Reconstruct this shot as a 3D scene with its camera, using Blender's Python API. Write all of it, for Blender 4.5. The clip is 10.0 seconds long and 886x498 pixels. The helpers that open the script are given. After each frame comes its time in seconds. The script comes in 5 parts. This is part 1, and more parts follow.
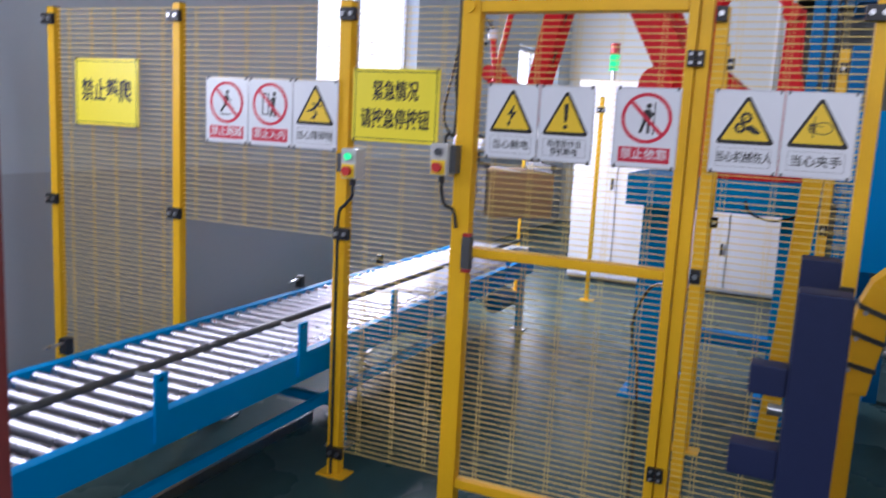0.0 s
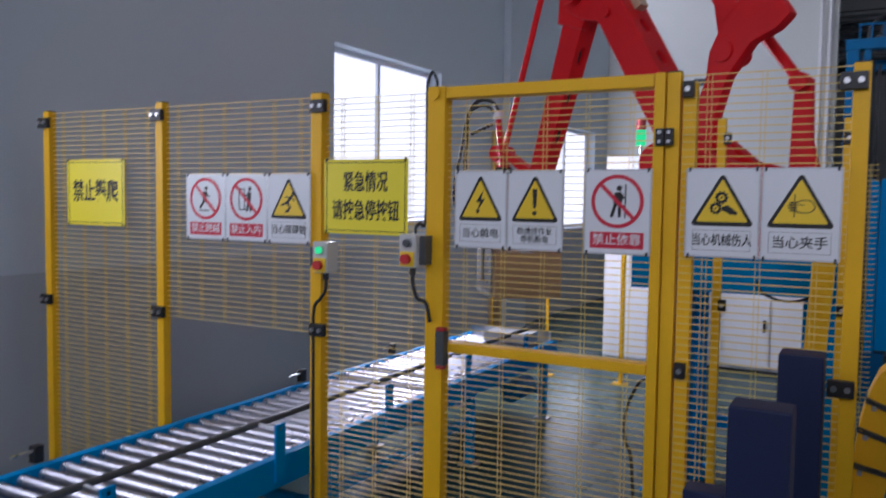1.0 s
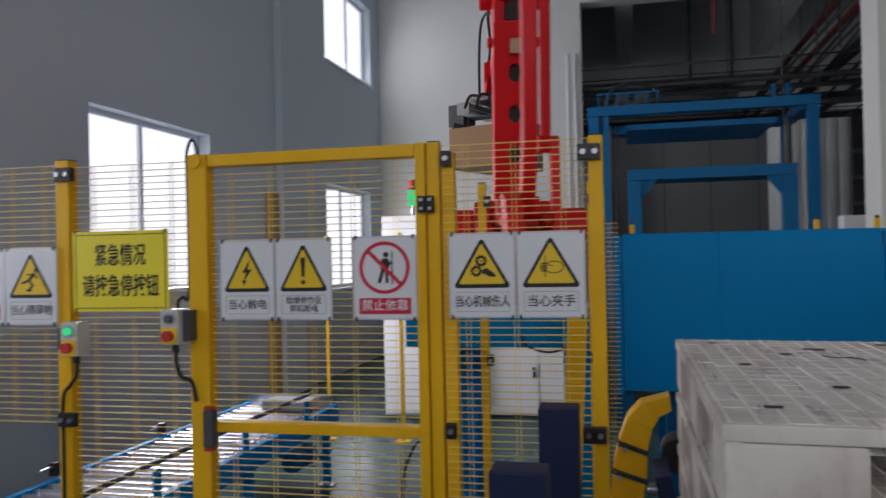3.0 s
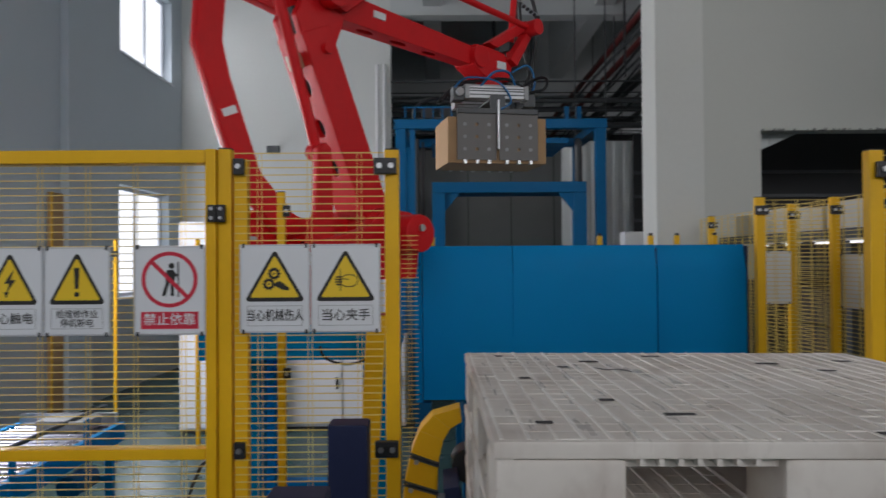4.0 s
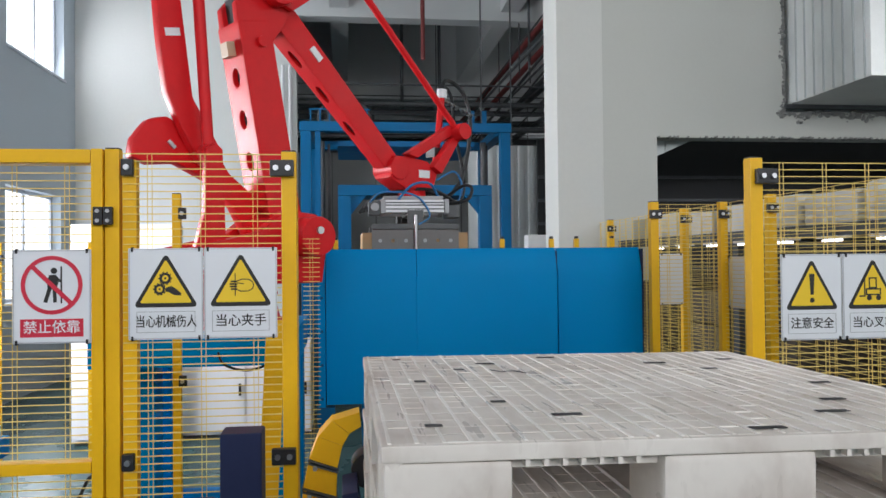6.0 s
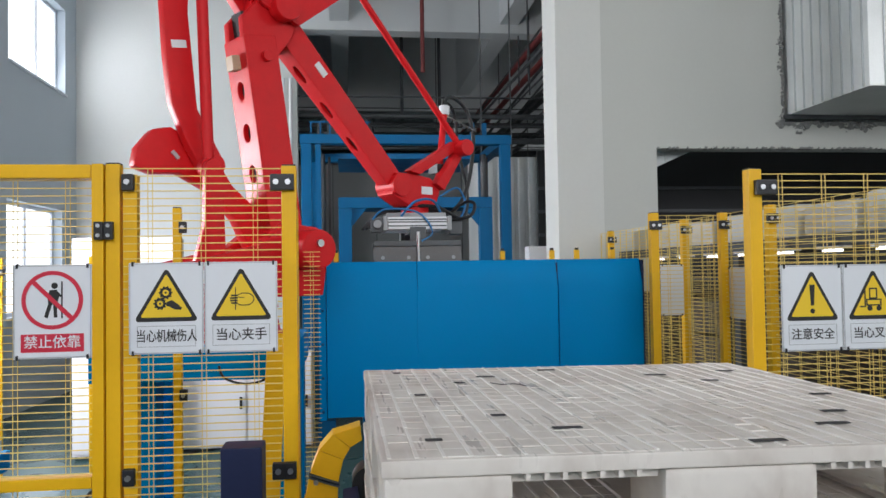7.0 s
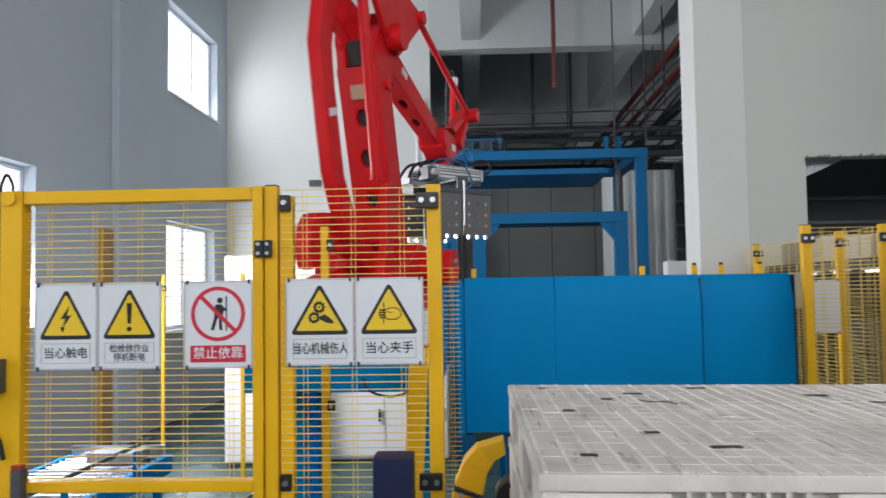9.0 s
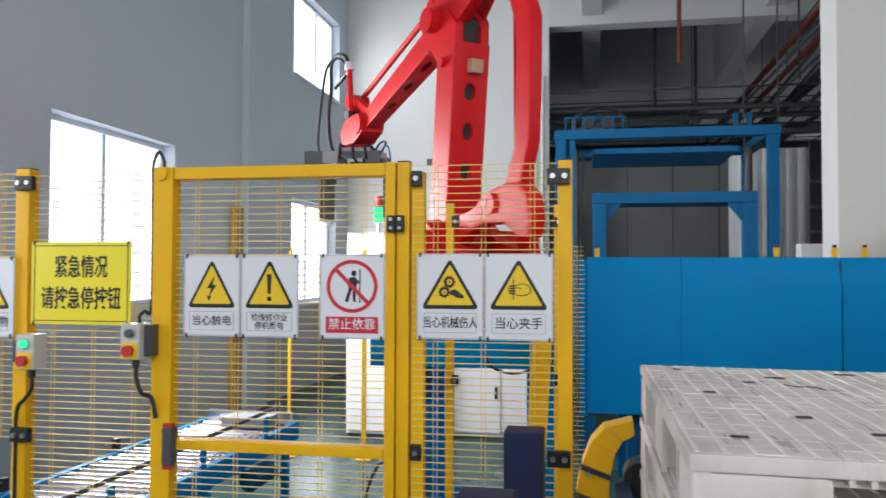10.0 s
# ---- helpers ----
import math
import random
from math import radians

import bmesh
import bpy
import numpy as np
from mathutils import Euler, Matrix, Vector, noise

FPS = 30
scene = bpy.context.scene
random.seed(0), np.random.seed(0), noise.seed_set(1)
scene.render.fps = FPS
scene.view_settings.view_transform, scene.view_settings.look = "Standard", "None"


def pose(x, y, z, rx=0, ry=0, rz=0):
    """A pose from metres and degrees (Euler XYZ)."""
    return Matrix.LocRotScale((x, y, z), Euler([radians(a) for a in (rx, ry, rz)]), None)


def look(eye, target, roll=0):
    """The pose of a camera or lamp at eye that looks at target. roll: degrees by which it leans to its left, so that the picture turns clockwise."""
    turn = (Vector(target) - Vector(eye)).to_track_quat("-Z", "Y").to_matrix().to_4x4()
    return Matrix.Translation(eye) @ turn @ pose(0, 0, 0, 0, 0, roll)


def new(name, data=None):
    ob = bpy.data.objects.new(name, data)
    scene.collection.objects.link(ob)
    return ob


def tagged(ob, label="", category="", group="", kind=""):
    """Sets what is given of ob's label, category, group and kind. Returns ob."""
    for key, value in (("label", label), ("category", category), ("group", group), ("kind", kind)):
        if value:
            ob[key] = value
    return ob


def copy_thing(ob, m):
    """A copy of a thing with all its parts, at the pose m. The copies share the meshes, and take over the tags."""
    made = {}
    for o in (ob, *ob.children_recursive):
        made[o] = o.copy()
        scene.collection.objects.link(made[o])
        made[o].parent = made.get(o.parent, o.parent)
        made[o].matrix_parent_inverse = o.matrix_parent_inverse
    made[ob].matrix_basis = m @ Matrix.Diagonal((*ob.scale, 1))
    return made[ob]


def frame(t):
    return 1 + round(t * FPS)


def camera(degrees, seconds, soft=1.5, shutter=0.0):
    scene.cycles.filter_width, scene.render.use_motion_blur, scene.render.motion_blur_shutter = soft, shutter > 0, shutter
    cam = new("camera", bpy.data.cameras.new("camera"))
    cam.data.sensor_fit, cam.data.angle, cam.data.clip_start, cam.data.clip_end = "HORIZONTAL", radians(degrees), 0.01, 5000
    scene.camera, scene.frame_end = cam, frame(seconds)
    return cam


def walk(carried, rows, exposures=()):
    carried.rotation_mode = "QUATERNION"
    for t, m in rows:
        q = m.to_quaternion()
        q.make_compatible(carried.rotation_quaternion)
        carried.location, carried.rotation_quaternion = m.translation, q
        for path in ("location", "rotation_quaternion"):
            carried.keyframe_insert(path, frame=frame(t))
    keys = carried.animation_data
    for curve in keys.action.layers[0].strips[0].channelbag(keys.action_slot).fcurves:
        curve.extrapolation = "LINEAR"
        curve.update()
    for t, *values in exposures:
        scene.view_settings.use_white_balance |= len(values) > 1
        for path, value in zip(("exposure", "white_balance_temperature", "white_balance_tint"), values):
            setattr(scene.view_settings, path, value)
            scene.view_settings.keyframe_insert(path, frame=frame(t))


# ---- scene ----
cam = camera(58.2, 10.0, shutter=0.4)
PATH = [
    (0, (0.317, -0.103, 1.619), (-0.49, 1.699, 1.304), 3.0),
    (0.2, (0.369, -0.068, 1.645), (-0.429, 1.747, 1.385), 1.5),
    (0.3, (0.399, -0.024, 1.647), (-0.451, 1.77, 1.413), 0.15),
    (0.4, (0.429, 0.021, 1.65), (-0.488, 1.789, 1.466), -0.6),
    (0.5, (0.441, 0.055, 1.655), (-0.515, 1.804, 1.495), -0.8),
    (0.6, (0.48, 0.068, 1.657), (-0.55, 1.776, 1.515), 0.35),
    (0.7, (0.497, 0.082, 1.662), (-0.537, 1.786, 1.492), 0.95),
    (0.8, (0.514, 0.097, 1.668), (-0.481, 1.823, 1.493), 1.5),
    (1, (0.548, 0.196, 1.67), (-0.409, 1.947, 1.544), 0.8),
    (1.2, (0.544, 0.202, 1.67), (-0.339, 1.993, 1.611), 0.9),
    (1.5, (0.537, 0.212, 1.67), (-0.256, 2.047, 1.622), 0.6),
    (2, (0.538, 0.219, 1.678), (-0.178, 2.086, 1.643), 0.5),
    (2.2, (0.547, 0.221, 1.683), (-0.158, 2.086, 1.642), 0.96),
    (3.3, (0.595, 0.235, 1.713), (0.281, 2.21, 1.744), -1.29),
    (3.5, (0.603, 0.246, 1.716), (0.376, 2.232, 1.746), -0.5),
    (4, (0.628, 0.259, 1.725), (0.648, 2.259, 1.753), -0.4),
    (4.5, (0.645, 0.26, 1.727), (0.819, 2.252, 1.76), -0.1),
    (5, (0.66, 0.262, 1.725), (0.933, 2.243, 1.755), 0.2),
    (5.5, (0.662, 0.262, 1.725), (0.912, 2.246, 1.752), -0.4),
    (7, (0.666, 0.257, 1.731), (0.91, 2.241, 1.793), -0.9),
    (7.5, (0.662, 0.255, 1.729), (0.87, 2.243, 1.802), -1.0),
    (8, (0.652, 0.247, 1.729), (0.801, 2.24, 1.815), -0.6),
    (8.5, (0.641, 0.244, 1.729), (0.707, 2.241, 1.822), -0.7),
    (9, (0.624, 0.232, 1.73), (0.543, 2.228, 1.837), -0.9),
    (9.2, (0.61, 0.23, 1.728), (0.48, 2.222, 1.833), -0.95),
    (9.5, (0.588, 0.226, 1.725), (0.372, 2.213, 1.792), -0.1),
    (10, (0.567, 0.225, 1.718), (0.205, 2.191, 1.776), 0.2),
]
# the clip's camera settles: stops, kelvin and tint
EXPOSURES = [
    (0.0, -0.26, 5680, 24), (0.2, -0.62, 5650, 22), (0.5, -0.74, 5650, 22), (1.0, -0.89, 5650, 23), (2.0, -1.12, 5810, 21), (3.5, -1.08, 6200, 16), (4.0, -0.95, 6200, 14),
    (4.5, -0.43, 6100, 12), (5.0, -0.17, 6100, 12), (5.5, -0.05, 6100, 12), (7.5, -0.05, 6100, 12), (9.0, -0.06, 6120, 12), (10.0, -0.05, 6150, 13)]
walk(cam, [(t, look(eye, target, roll)) for t, eye, target, roll in PATH], EXPOSURES)

# ---------- world, sun, large lights ----------
world = bpy.data.worlds.new("sky")
scene.world = world
world.use_nodes = True
_nt = world.node_tree
_sky = _nt.nodes.new("ShaderNodeTexSky")
_sky.sky_type = "NISHITA"
_sky.sun_disc = False
_sky.sun_elevation, _sky.sun_rotation = radians(50), radians(250)
_nt.links.new(_sky.outputs[0], _nt.nodes["Background"].inputs[0])
_nt.nodes["Background"].inputs[1].default_value = 0.12

sun_data = bpy.data.lights.new("sun", "SUN")
sun_data.energy, sun_data.angle, sun_data.color = 1.2, radians(10), (1, 0.96, 0.9)
sun = new("sun", sun_data)
sun.matrix_world = look((-20, 10, 22), (0, 6, 0))


def window_light(name, centre, aim, w, h, power, tint=(1.0, 0.99, 0.965)):
    d = bpy.data.lights.new(name, "AREA")
    d.shape, d.size, d.size_y, d.energy, d.color = "RECTANGLE", w, h, power, tint
    ob = new(name, d)
    ob.matrix_world = look(centre, aim)
    return ob


window_light("window_light", (-3.62, 6.65, 2.2), (0, 6.65, 1.6), 1.75, 1.4, 270)
window_light("window_light", (-3.62, 11.9, 2.05), (0, 11.9, 2.0), 1.9, 1.4, 50)
window_light("window_light", (-3.62, 12.0, 5.2), (0, 12.0, 4.0), 1.9, 1.2, 40)
window_light("window_light", (-3.62, 1.3, 2.2), (0, 1.3, 1.0), 1.7, 1.3, 45)
# fill lamp added to brighten the far bay; the east wall has no opening
window_light("window_light", (11.8, 17.5, 5.2), (2, 15, 5.5), 7.0, 2.0, 480)
# wide fill lamp added behind the viewer, as if from unseen high windows
window_light("window_light", (3.5, -7.8, 4.6), (3.5, 5, 2.2), 13.0, 4.2, 1120, (1.0, 0.985, 0.955))
# another added fill lamp, from the closed east wall
window_light("window_light", (11.8, 2.0, 5.0), (2, 5, 2.0), 7.0, 2.4, 300, (1.0, 0.97, 0.92))


# ---------- materials ----------
def mat(name, base, rough=0.5, metal=0.0, vary=0.12, scale=6.0, bump=0.05, fine=60.0, spec=0.5, coat=0.0, emit=0.0):
    m = bpy.data.materials.new(name)
    m.use_nodes = True
    nt = m.node_tree
    b = nt.nodes["Principled BSDF"]
    tc = nt.nodes.new("ShaderNodeTexCoord")
    big = nt.nodes.new("ShaderNodeTexNoise")
    big.inputs["Scale"].default_value, big.inputs["Detail"].default_value = scale, 5
    small = nt.nodes.new("ShaderNodeTexNoise")
    small.inputs["Scale"].default_value, small.inputs["Detail"].default_value = fine, 4
    for n in (big, small):
        nt.links.new(tc.outputs["Object"], n.inputs["Vector"])
    mixv = nt.nodes.new("ShaderNodeMix")
    mixv.data_type = "FLOAT"
    mixv.inputs[0].default_value = 0.35
    nt.links.new(big.outputs["Fac"], mixv.inputs[2])
    nt.links.new(small.outputs["Fac"], mixv.inputs[3])
    ramp = nt.nodes.new("ShaderNodeMix")
    ramp.data_type = "RGBA"
    dark = tuple(c * (1 - vary * 1.6) for c in base)
    lite = tuple(min(1, c * (1 + vary)) for c in base)
    ramp.inputs[6].default_value, ramp.inputs[7].default_value = (*dark, 1), (*lite, 1)
    nt.links.new(mixv.outputs[0], ramp.inputs[0])
    nt.links.new(ramp.outputs[2], b.inputs["Base Color"])
    rr = nt.nodes.new("ShaderNodeMapRange")
    rr.inputs[3].default_value, rr.inputs[4].default_value = max(0.02, rough - 0.12), min(1, rough + 0.12)
    nt.links.new(big.outputs["Fac"], rr.inputs[0])
    nt.links.new(rr.outputs[0], b.inputs["Roughness"])
    b.inputs["Metallic"].default_value = metal
    b.inputs["Specular IOR Level"].default_value = spec
    b.inputs["Coat Weight"].default_value = coat
    if bump:
        bp = nt.nodes.new("ShaderNodeBump")
        bp.inputs["Strength"].default_value, bp.inputs["Distance"].default_value = bump, 0.01
        nt.links.new(mixv.outputs[0], bp.inputs["Height"])
        nt.links.new(bp.outputs[0], b.inputs["Normal"])
    if emit:
        b.inputs["Emission Color"].default_value, b.inputs["Emission Strength"].default_value = (*base, 1), emit
    return m


def glow(name, colour, strength):
    m = bpy.data.materials.new(name)
    m.use_nodes = True
    nt = m.node_tree
    nt.nodes.clear()
    e, o = nt.nodes.new("ShaderNodeEmission"), nt.nodes.new("ShaderNodeOutputMaterial")
    e.inputs[0].default_value, e.inputs[1].default_value = (*colour, 1), strength
    nt.links.new(e.outputs[0], o.inputs[0])
    return m


M_WALL = mat("painted_plaster", (0.68, 0.69, 0.67), 0.85, vary=0.05, scale=0.7, bump=0.08, fine=25)
# window wall plaster, darkened and blued to paint in its shade
M_WALL_W = mat("shaded_cool_plaster", (0.5, 0.56, 0.61), 0.85, vary=0.05, scale=0.7, bump=0.08, fine=25)
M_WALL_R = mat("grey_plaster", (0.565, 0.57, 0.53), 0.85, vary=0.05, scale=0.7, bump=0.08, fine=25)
M_PILLAR = mat("pillar_plaster", (0.67, 0.67, 0.63), 0.85, vary=0.06, scale=0.9, bump=0.1, fine=25)
M_DADO = mat("dado_paint", (0.39, 0.42, 0.45), 0.6, vary=0.06, scale=1.0, bump=0.04)
M_CEIL = mat("ceiling_paint", (0.6, 0.62, 0.62), 0.9, vary=0.06, scale=0.6)
M_FLOOR = mat("green_epoxy_floor", (0.04, 0.085, 0.087), 0.27, spec=0.1, vary=0.25, scale=1.1, bump=0.02, fine=14)
# near-black; also paints the shade in arm holes, elbow recess and roller gaps
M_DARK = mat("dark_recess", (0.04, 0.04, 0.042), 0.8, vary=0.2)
M_YEL = mat("yellow_powder_coat", (0.84, 0.47, 0.004), 0.42, spec=0.3, vary=0.08, scale=5, bump=0.02)
M_WIRE = mat("yellow_wire", (0.8, 0.59, 0.17), 0.5, spec=0.3, vary=0.12, scale=9, bump=0)
M_BLACK = mat("black_plastic", (0.012, 0.012, 0.014), 0.45, vary=0.2)
M_STEEL = mat("zinc_steel", (0.55, 0.56, 0.58), 0.32, 1.0, vary=0.12, scale=12)
M_ROLL = mat("roller_steel", (0.5, 0.5, 0.56), 0.3, 0.85, vary=0.08, scale=9, bump=0.01)
M_BLUE = mat("blue_machine_paint", (0.0, 0.25, 0.59), 0.5, spec=0.1, vary=0.08, scale=3, bump=0.02)
M_BLUE_D = mat("blue_frame_paint", (0.0, 0.105, 0.26), 0.5, spec=0.2, vary=0.12, scale=4, bump=0.02)
M_NAVY = mat("navy_paint", (0.012, 0.019, 0.066), 0.55, spec=0.3, vary=0.15, scale=4, bump=0.03)
M_RED = mat("robot_red_paint", (0.66, 0.012, 0.016), 0.42, spec=0.2, vary=0.12, scale=7, bump=0.1, fine=30)
M_PLATE = mat("white_sign_plate", (0.74, 0.76, 0.79), 0.35, vary=0.03, scale=8, bump=0)
M_SIGNY = mat("yellow_sign_ink", (0.82, 0.56, 0.015), 0.4, vary=0.03, bump=0)
M_SIGNK = mat("black_sign_ink", (0.015, 0.014, 0.013), 0.45, vary=0.1, bump=0)
M_SIGNR = mat("red_sign_ink", (0.6, 0.02, 0.05), 0.42, vary=0.05, bump=0)
M_SACK = mat("dark_sacking", (0.1, 0.08, 0.06), 0.8, vary=0.3, scale=6)


def worn_plastic(name, pale, grimy, low):
    """White moulded plastic with long scrapes, blotches of grime and uneven gloss."""
    m = mat(name, pale, 0.42, spec=0.45, vary=0.05, scale=5, bump=0.08, fine=45)
    nt = m.node_tree
    b = nt.nodes["Principled BSDF"]
    old = b.inputs["Base Color"].links[0].from_socket
    tc = nt.nodes.new("ShaderNodeTexCoord")
    ramps = []
    for stretch, scale, lo, hi in (((5, 2.2, 3), 2.6, 0.46, 0.72), ((1, 1, 1), 3.2, 0.4, 0.72), ((22, 2.2, 4), 2.2, 0.54, 0.64)):
        mp = nt.nodes.new("ShaderNodeMapping")
        mp.inputs["Scale"].default_value = stretch
        mp.inputs["Rotation"].default_value = (0, 0, 0.06)
        nz = nt.nodes.new("ShaderNodeTexNoise")
        nz.inputs["Scale"].default_value, nz.inputs["Detail"].default_value = scale, 7
        nt.links.new(tc.outputs["Object"], mp.inputs[0])
        nt.links.new(mp.outputs[0], nz.inputs["Vector"])
        r = nt.nodes.new("ShaderNodeMapRange")
        r.inputs[1].default_value, r.inputs[2].default_value = lo, hi
        nt.links.new(nz.outputs["Fac"], r.inputs[0])
        ramps.append(r)
    mul = nt.nodes.new("ShaderNodeMath")
    mul.operation = "MULTIPLY_ADD"
    nt.links.new(ramps[0].outputs[0], mul.inputs[0])
    mul.inputs[1].default_value = 0.55
    half = nt.nodes.new("ShaderNodeMath")
    half.operation = "MULTIPLY"
    nt.links.new(ramps[1].outputs[0], half.inputs[0])
    half.inputs[1].default_value = low
    nt.links.new(half.outputs[0], mul.inputs[2])
    mx = nt.nodes.new("ShaderNodeMix")
    mx.data_type = "RGBA"
    nt.links.new(mul.outputs[0], mx.inputs[0])
    nt.links.new(old, mx.inputs[6])
    mx.inputs[7].default_value = (*grimy, 1)
    nt.links.new(mx.outputs[2], b.inputs["Base Color"])
    rr = nt.nodes.new("ShaderNodeMapRange")
    rr.inputs[3].default_value, rr.inputs[4].default_value = 0.6, 0.24
    nt.links.new(ramps[2].outputs[0], rr.inputs[0])
    nt.links.new(rr.outputs[0], b.inputs["Roughness"])
    return m


M_PALLET = worn_plastic("white_plastic", (0.82, 0.765, 0.705), (0.53, 0.46, 0.405), 0.5)
# pale for scuffed long ribs and for painted glints on short ones
M_RIB = worn_plastic("scuffed_glinting_rib_plastic", (0.93, 0.895, 0.85), (0.66, 0.595, 0.54), 0.4)
M_GALV = mat("galvanised_duct", (0.56, 0.59, 0.59), 0.45, 0.3, vary=0.2, scale=3, bump=0.03)
M_CARD = mat("brown_cardboard", (0.42, 0.26, 0.13), 0.8, vary=0.1, scale=5, bump=0.04)
M_CAB = mat("cabinet_white", (0.76, 0.755, 0.765), 0.45, vary=0.03, scale=2, bump=0.01)
M_GREY = mat("grey_enclosure", (0.36, 0.37, 0.38), 0.45, vary=0.06, bump=0.02)
# zinc sheet lightened to paint in light that the lamps don't bring
M_SHEET = mat("light_painted_zinc_sheet", (0.8, 0.82, 0.81), 0.35, 0.2, vary=0.15, scale=3)
M_ALU = mat("aluminium_profile", (0.64, 0.65, 0.67), 0.45, 0.4, vary=0.08, scale=14)
M_GRIP = mat("bare_plate_steel", (0.15, 0.143, 0.138), 0.5, 0.3, vary=0.15, scale=7)
M_HOSE = mat("black_hose", (0.014, 0.015, 0.017), 0.5, vary=0.2, bump=0)
M_AIR = mat("blue_air_hose", (0.02, 0.17, 0.42), 0.4, vary=0.1, bump=0)
M_WINF = mat("white_window_frame", (0.7, 0.72, 0.78), 0.45, vary=0.03, bump=0)
M_SKYPANE = glow("bright_outdoors", (0.95, 0.98, 1.0), 2.4)
M_GREEN = glow("green_lamp", (0.05, 0.9, 0.3), 1.6)
M_REDLAMP = mat("red_lamp", (0.4, 0.03, 0.03), 0.3, vary=0.05, bump=0)
M_BUTTON = mat("red_button", (0.55, 0.03, 0.03), 0.35, vary=0.05, bump=0)
M_WRAP = mat("white_stretch_wrap", (0.6, 0.58, 0.53), 0.4, vary=0.14, scale=3, bump=0.2, fine=18)
M_PIPE = mat("red_pipe_paint", (0.2, 0.035, 0.032), 0.5, vary=0.15)
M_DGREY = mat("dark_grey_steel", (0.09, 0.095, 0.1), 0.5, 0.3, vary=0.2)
M_CONC = mat("raw_mortar", (0.25, 0.25, 0.24), 0.9, vary=0.35, scale=14, bump=0.5, fine=50)
M_TUBE = glow("tube_light", (1.0, 0.98, 0.95), 3.0)
M_NOTICE = mat("lemon_yellow_board", (0.87, 0.74, 0.02), 0.4, vary=0.04, bump=0)
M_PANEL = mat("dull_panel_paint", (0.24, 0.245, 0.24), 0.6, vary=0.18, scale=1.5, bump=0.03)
M_TAN = mat("beige_plastic", (0.5, 0.38, 0.25), 0.5, vary=0.06)
M_ENCL = mat("pale_grey_enclosure", (0.55, 0.55, 0.53), 0.45, vary=0.06, bump=0.02)


# ---------- mesh helpers ----------
def part(name, bm, material, parent, label="", bevel=0.0, m=None):
    bmesh.ops.recalc_face_normals(bm, faces=bm.faces)
    if bevel:
        edges = [e for e in bm.edges if len(e.link_faces) == 2 and e.calc_face_angle(0) > 0.6]
        bmesh.ops.bevel(bm, geom=edges, offset=bevel, segments=2, affect="EDGES", clamp_overlap=True, profile=0.6)
    for e in bm.edges:
        if len(e.link_faces) == 2 and e.calc_face_angle(0) > 0.7:
            e.smooth = False
    for f in bm.faces:
        f.smooth = True
    me = bpy.data.meshes.new(name)
    bm.to_mesh(me)
    bm.free()
    me.materials.append(material)
    ob = new(name, me)
    if parent is not None:
        ob.parent = parent
    if m is not None:
        ob.matrix_basis = m
    if bevel:
        wn = ob.modifiers.new("weighted_normal", "WEIGHTED_NORMAL")
        wn.keep_sharp = True
    if label:
        ob["label"] = label
    return ob


def thing(name, label, category, m=None, group="", kind=""):
    ob = new(name)
    ob.empty_display_size = 0.05
    if m is not None:
        ob.matrix_basis = m
    return tagged(ob, label, category, group, kind)


def whole(name, bm, material, label, category="", group="", kind="", bevel=0.0, m=None):
    return tagged(part(name, bm, material, None, label, bevel, m), label, category, group, kind)


def box(bm, x0, x1, y0, y1, z0, z1, m=None):
    co = [(x0, y0, z0), (x1, y0, z0), (x1, y1, z0), (x0, y1, z0), (x0, y0, z1), (x1, y0, z1), (x1, y1, z1), (x0, y1, z1)]
    v = [bm.verts.new(m @ Vector(c) if m else c) for c in co]
    for f in ((3, 2, 1, 0), (4, 5, 6, 7), (0, 1, 5, 4), (1, 2, 6, 5), (2, 3, 7, 6), (3, 0, 4, 7)):
        bm.faces.new([v[i] for i in f])
    return bm


def rod(bm, a, b, r, n=8, r2=None):
    a, b = Vector(a), Vector(b)
    d = (b - a).normalized()
    s = d.orthogonal().normalized()
    t = d.cross(s)
    r2 = r if r2 is None else r2
    ra = [bm.verts.new(a + (s * math.cos(i * 2 * math.pi / n) + t * math.sin(i * 2 * math.pi / n)) * r) for i in range(n)]
    rb = [bm.verts.new(b + (s * math.cos(i * 2 * math.pi / n) + t * math.sin(i * 2 * math.pi / n)) * r2) for i in range(n)]
    for i in range(n):
        j = (i + 1) % n
        bm.faces.new((ra[i], ra[j], rb[j], rb[i]))
    bm.faces.new(ra[::-1])
    bm.faces.new(rb)
    return bm


def hose(bm, pts, r, n=8, steps=6):
    """A bent tube through the points."""
    pts = [Vector(p) for p in pts]
    path = []
    for i in range(len(pts) - 1):
        p0, p1, p2, p3 = pts[max(i - 1, 0)], pts[i], pts[i + 1], pts[min(i + 2, len(pts) - 1)]
        for k in range(steps):
            t = k / steps
            path.append(0.5 * ((2 * p1) + (p2 - p0) * t + (2 * p0 - 5 * p1 + 4 * p2 - p3) * t * t + (3 * p1 - p0 - 3 * p2 + p3) * t ** 3))
    path.append(pts[-1])
    side = (path[1] - path[0]).orthogonal().normalized()
    rings = []
    for i, p in enumerate(path):
        d = (path[min(i + 1, len(path) - 1)] - path[max(i - 1, 0)]).normalized()
        side = (side - d * side.dot(d)).normalized()
        up = d.cross(side)
        rings.append([bm.verts.new(p + (side * math.cos(a) + up * math.sin(a)) * r) for a in (2 * math.pi * k / n for k in range(n))])
    for a, b in zip(rings, rings[1:]):
        for k in range(n):
            bm.faces.new((a[k], a[(k + 1) % n], b[(k + 1) % n], b[k]))
    bm.faces.new(rings[0][::-1])
    bm.faces.new(rings[-1])
    return bm


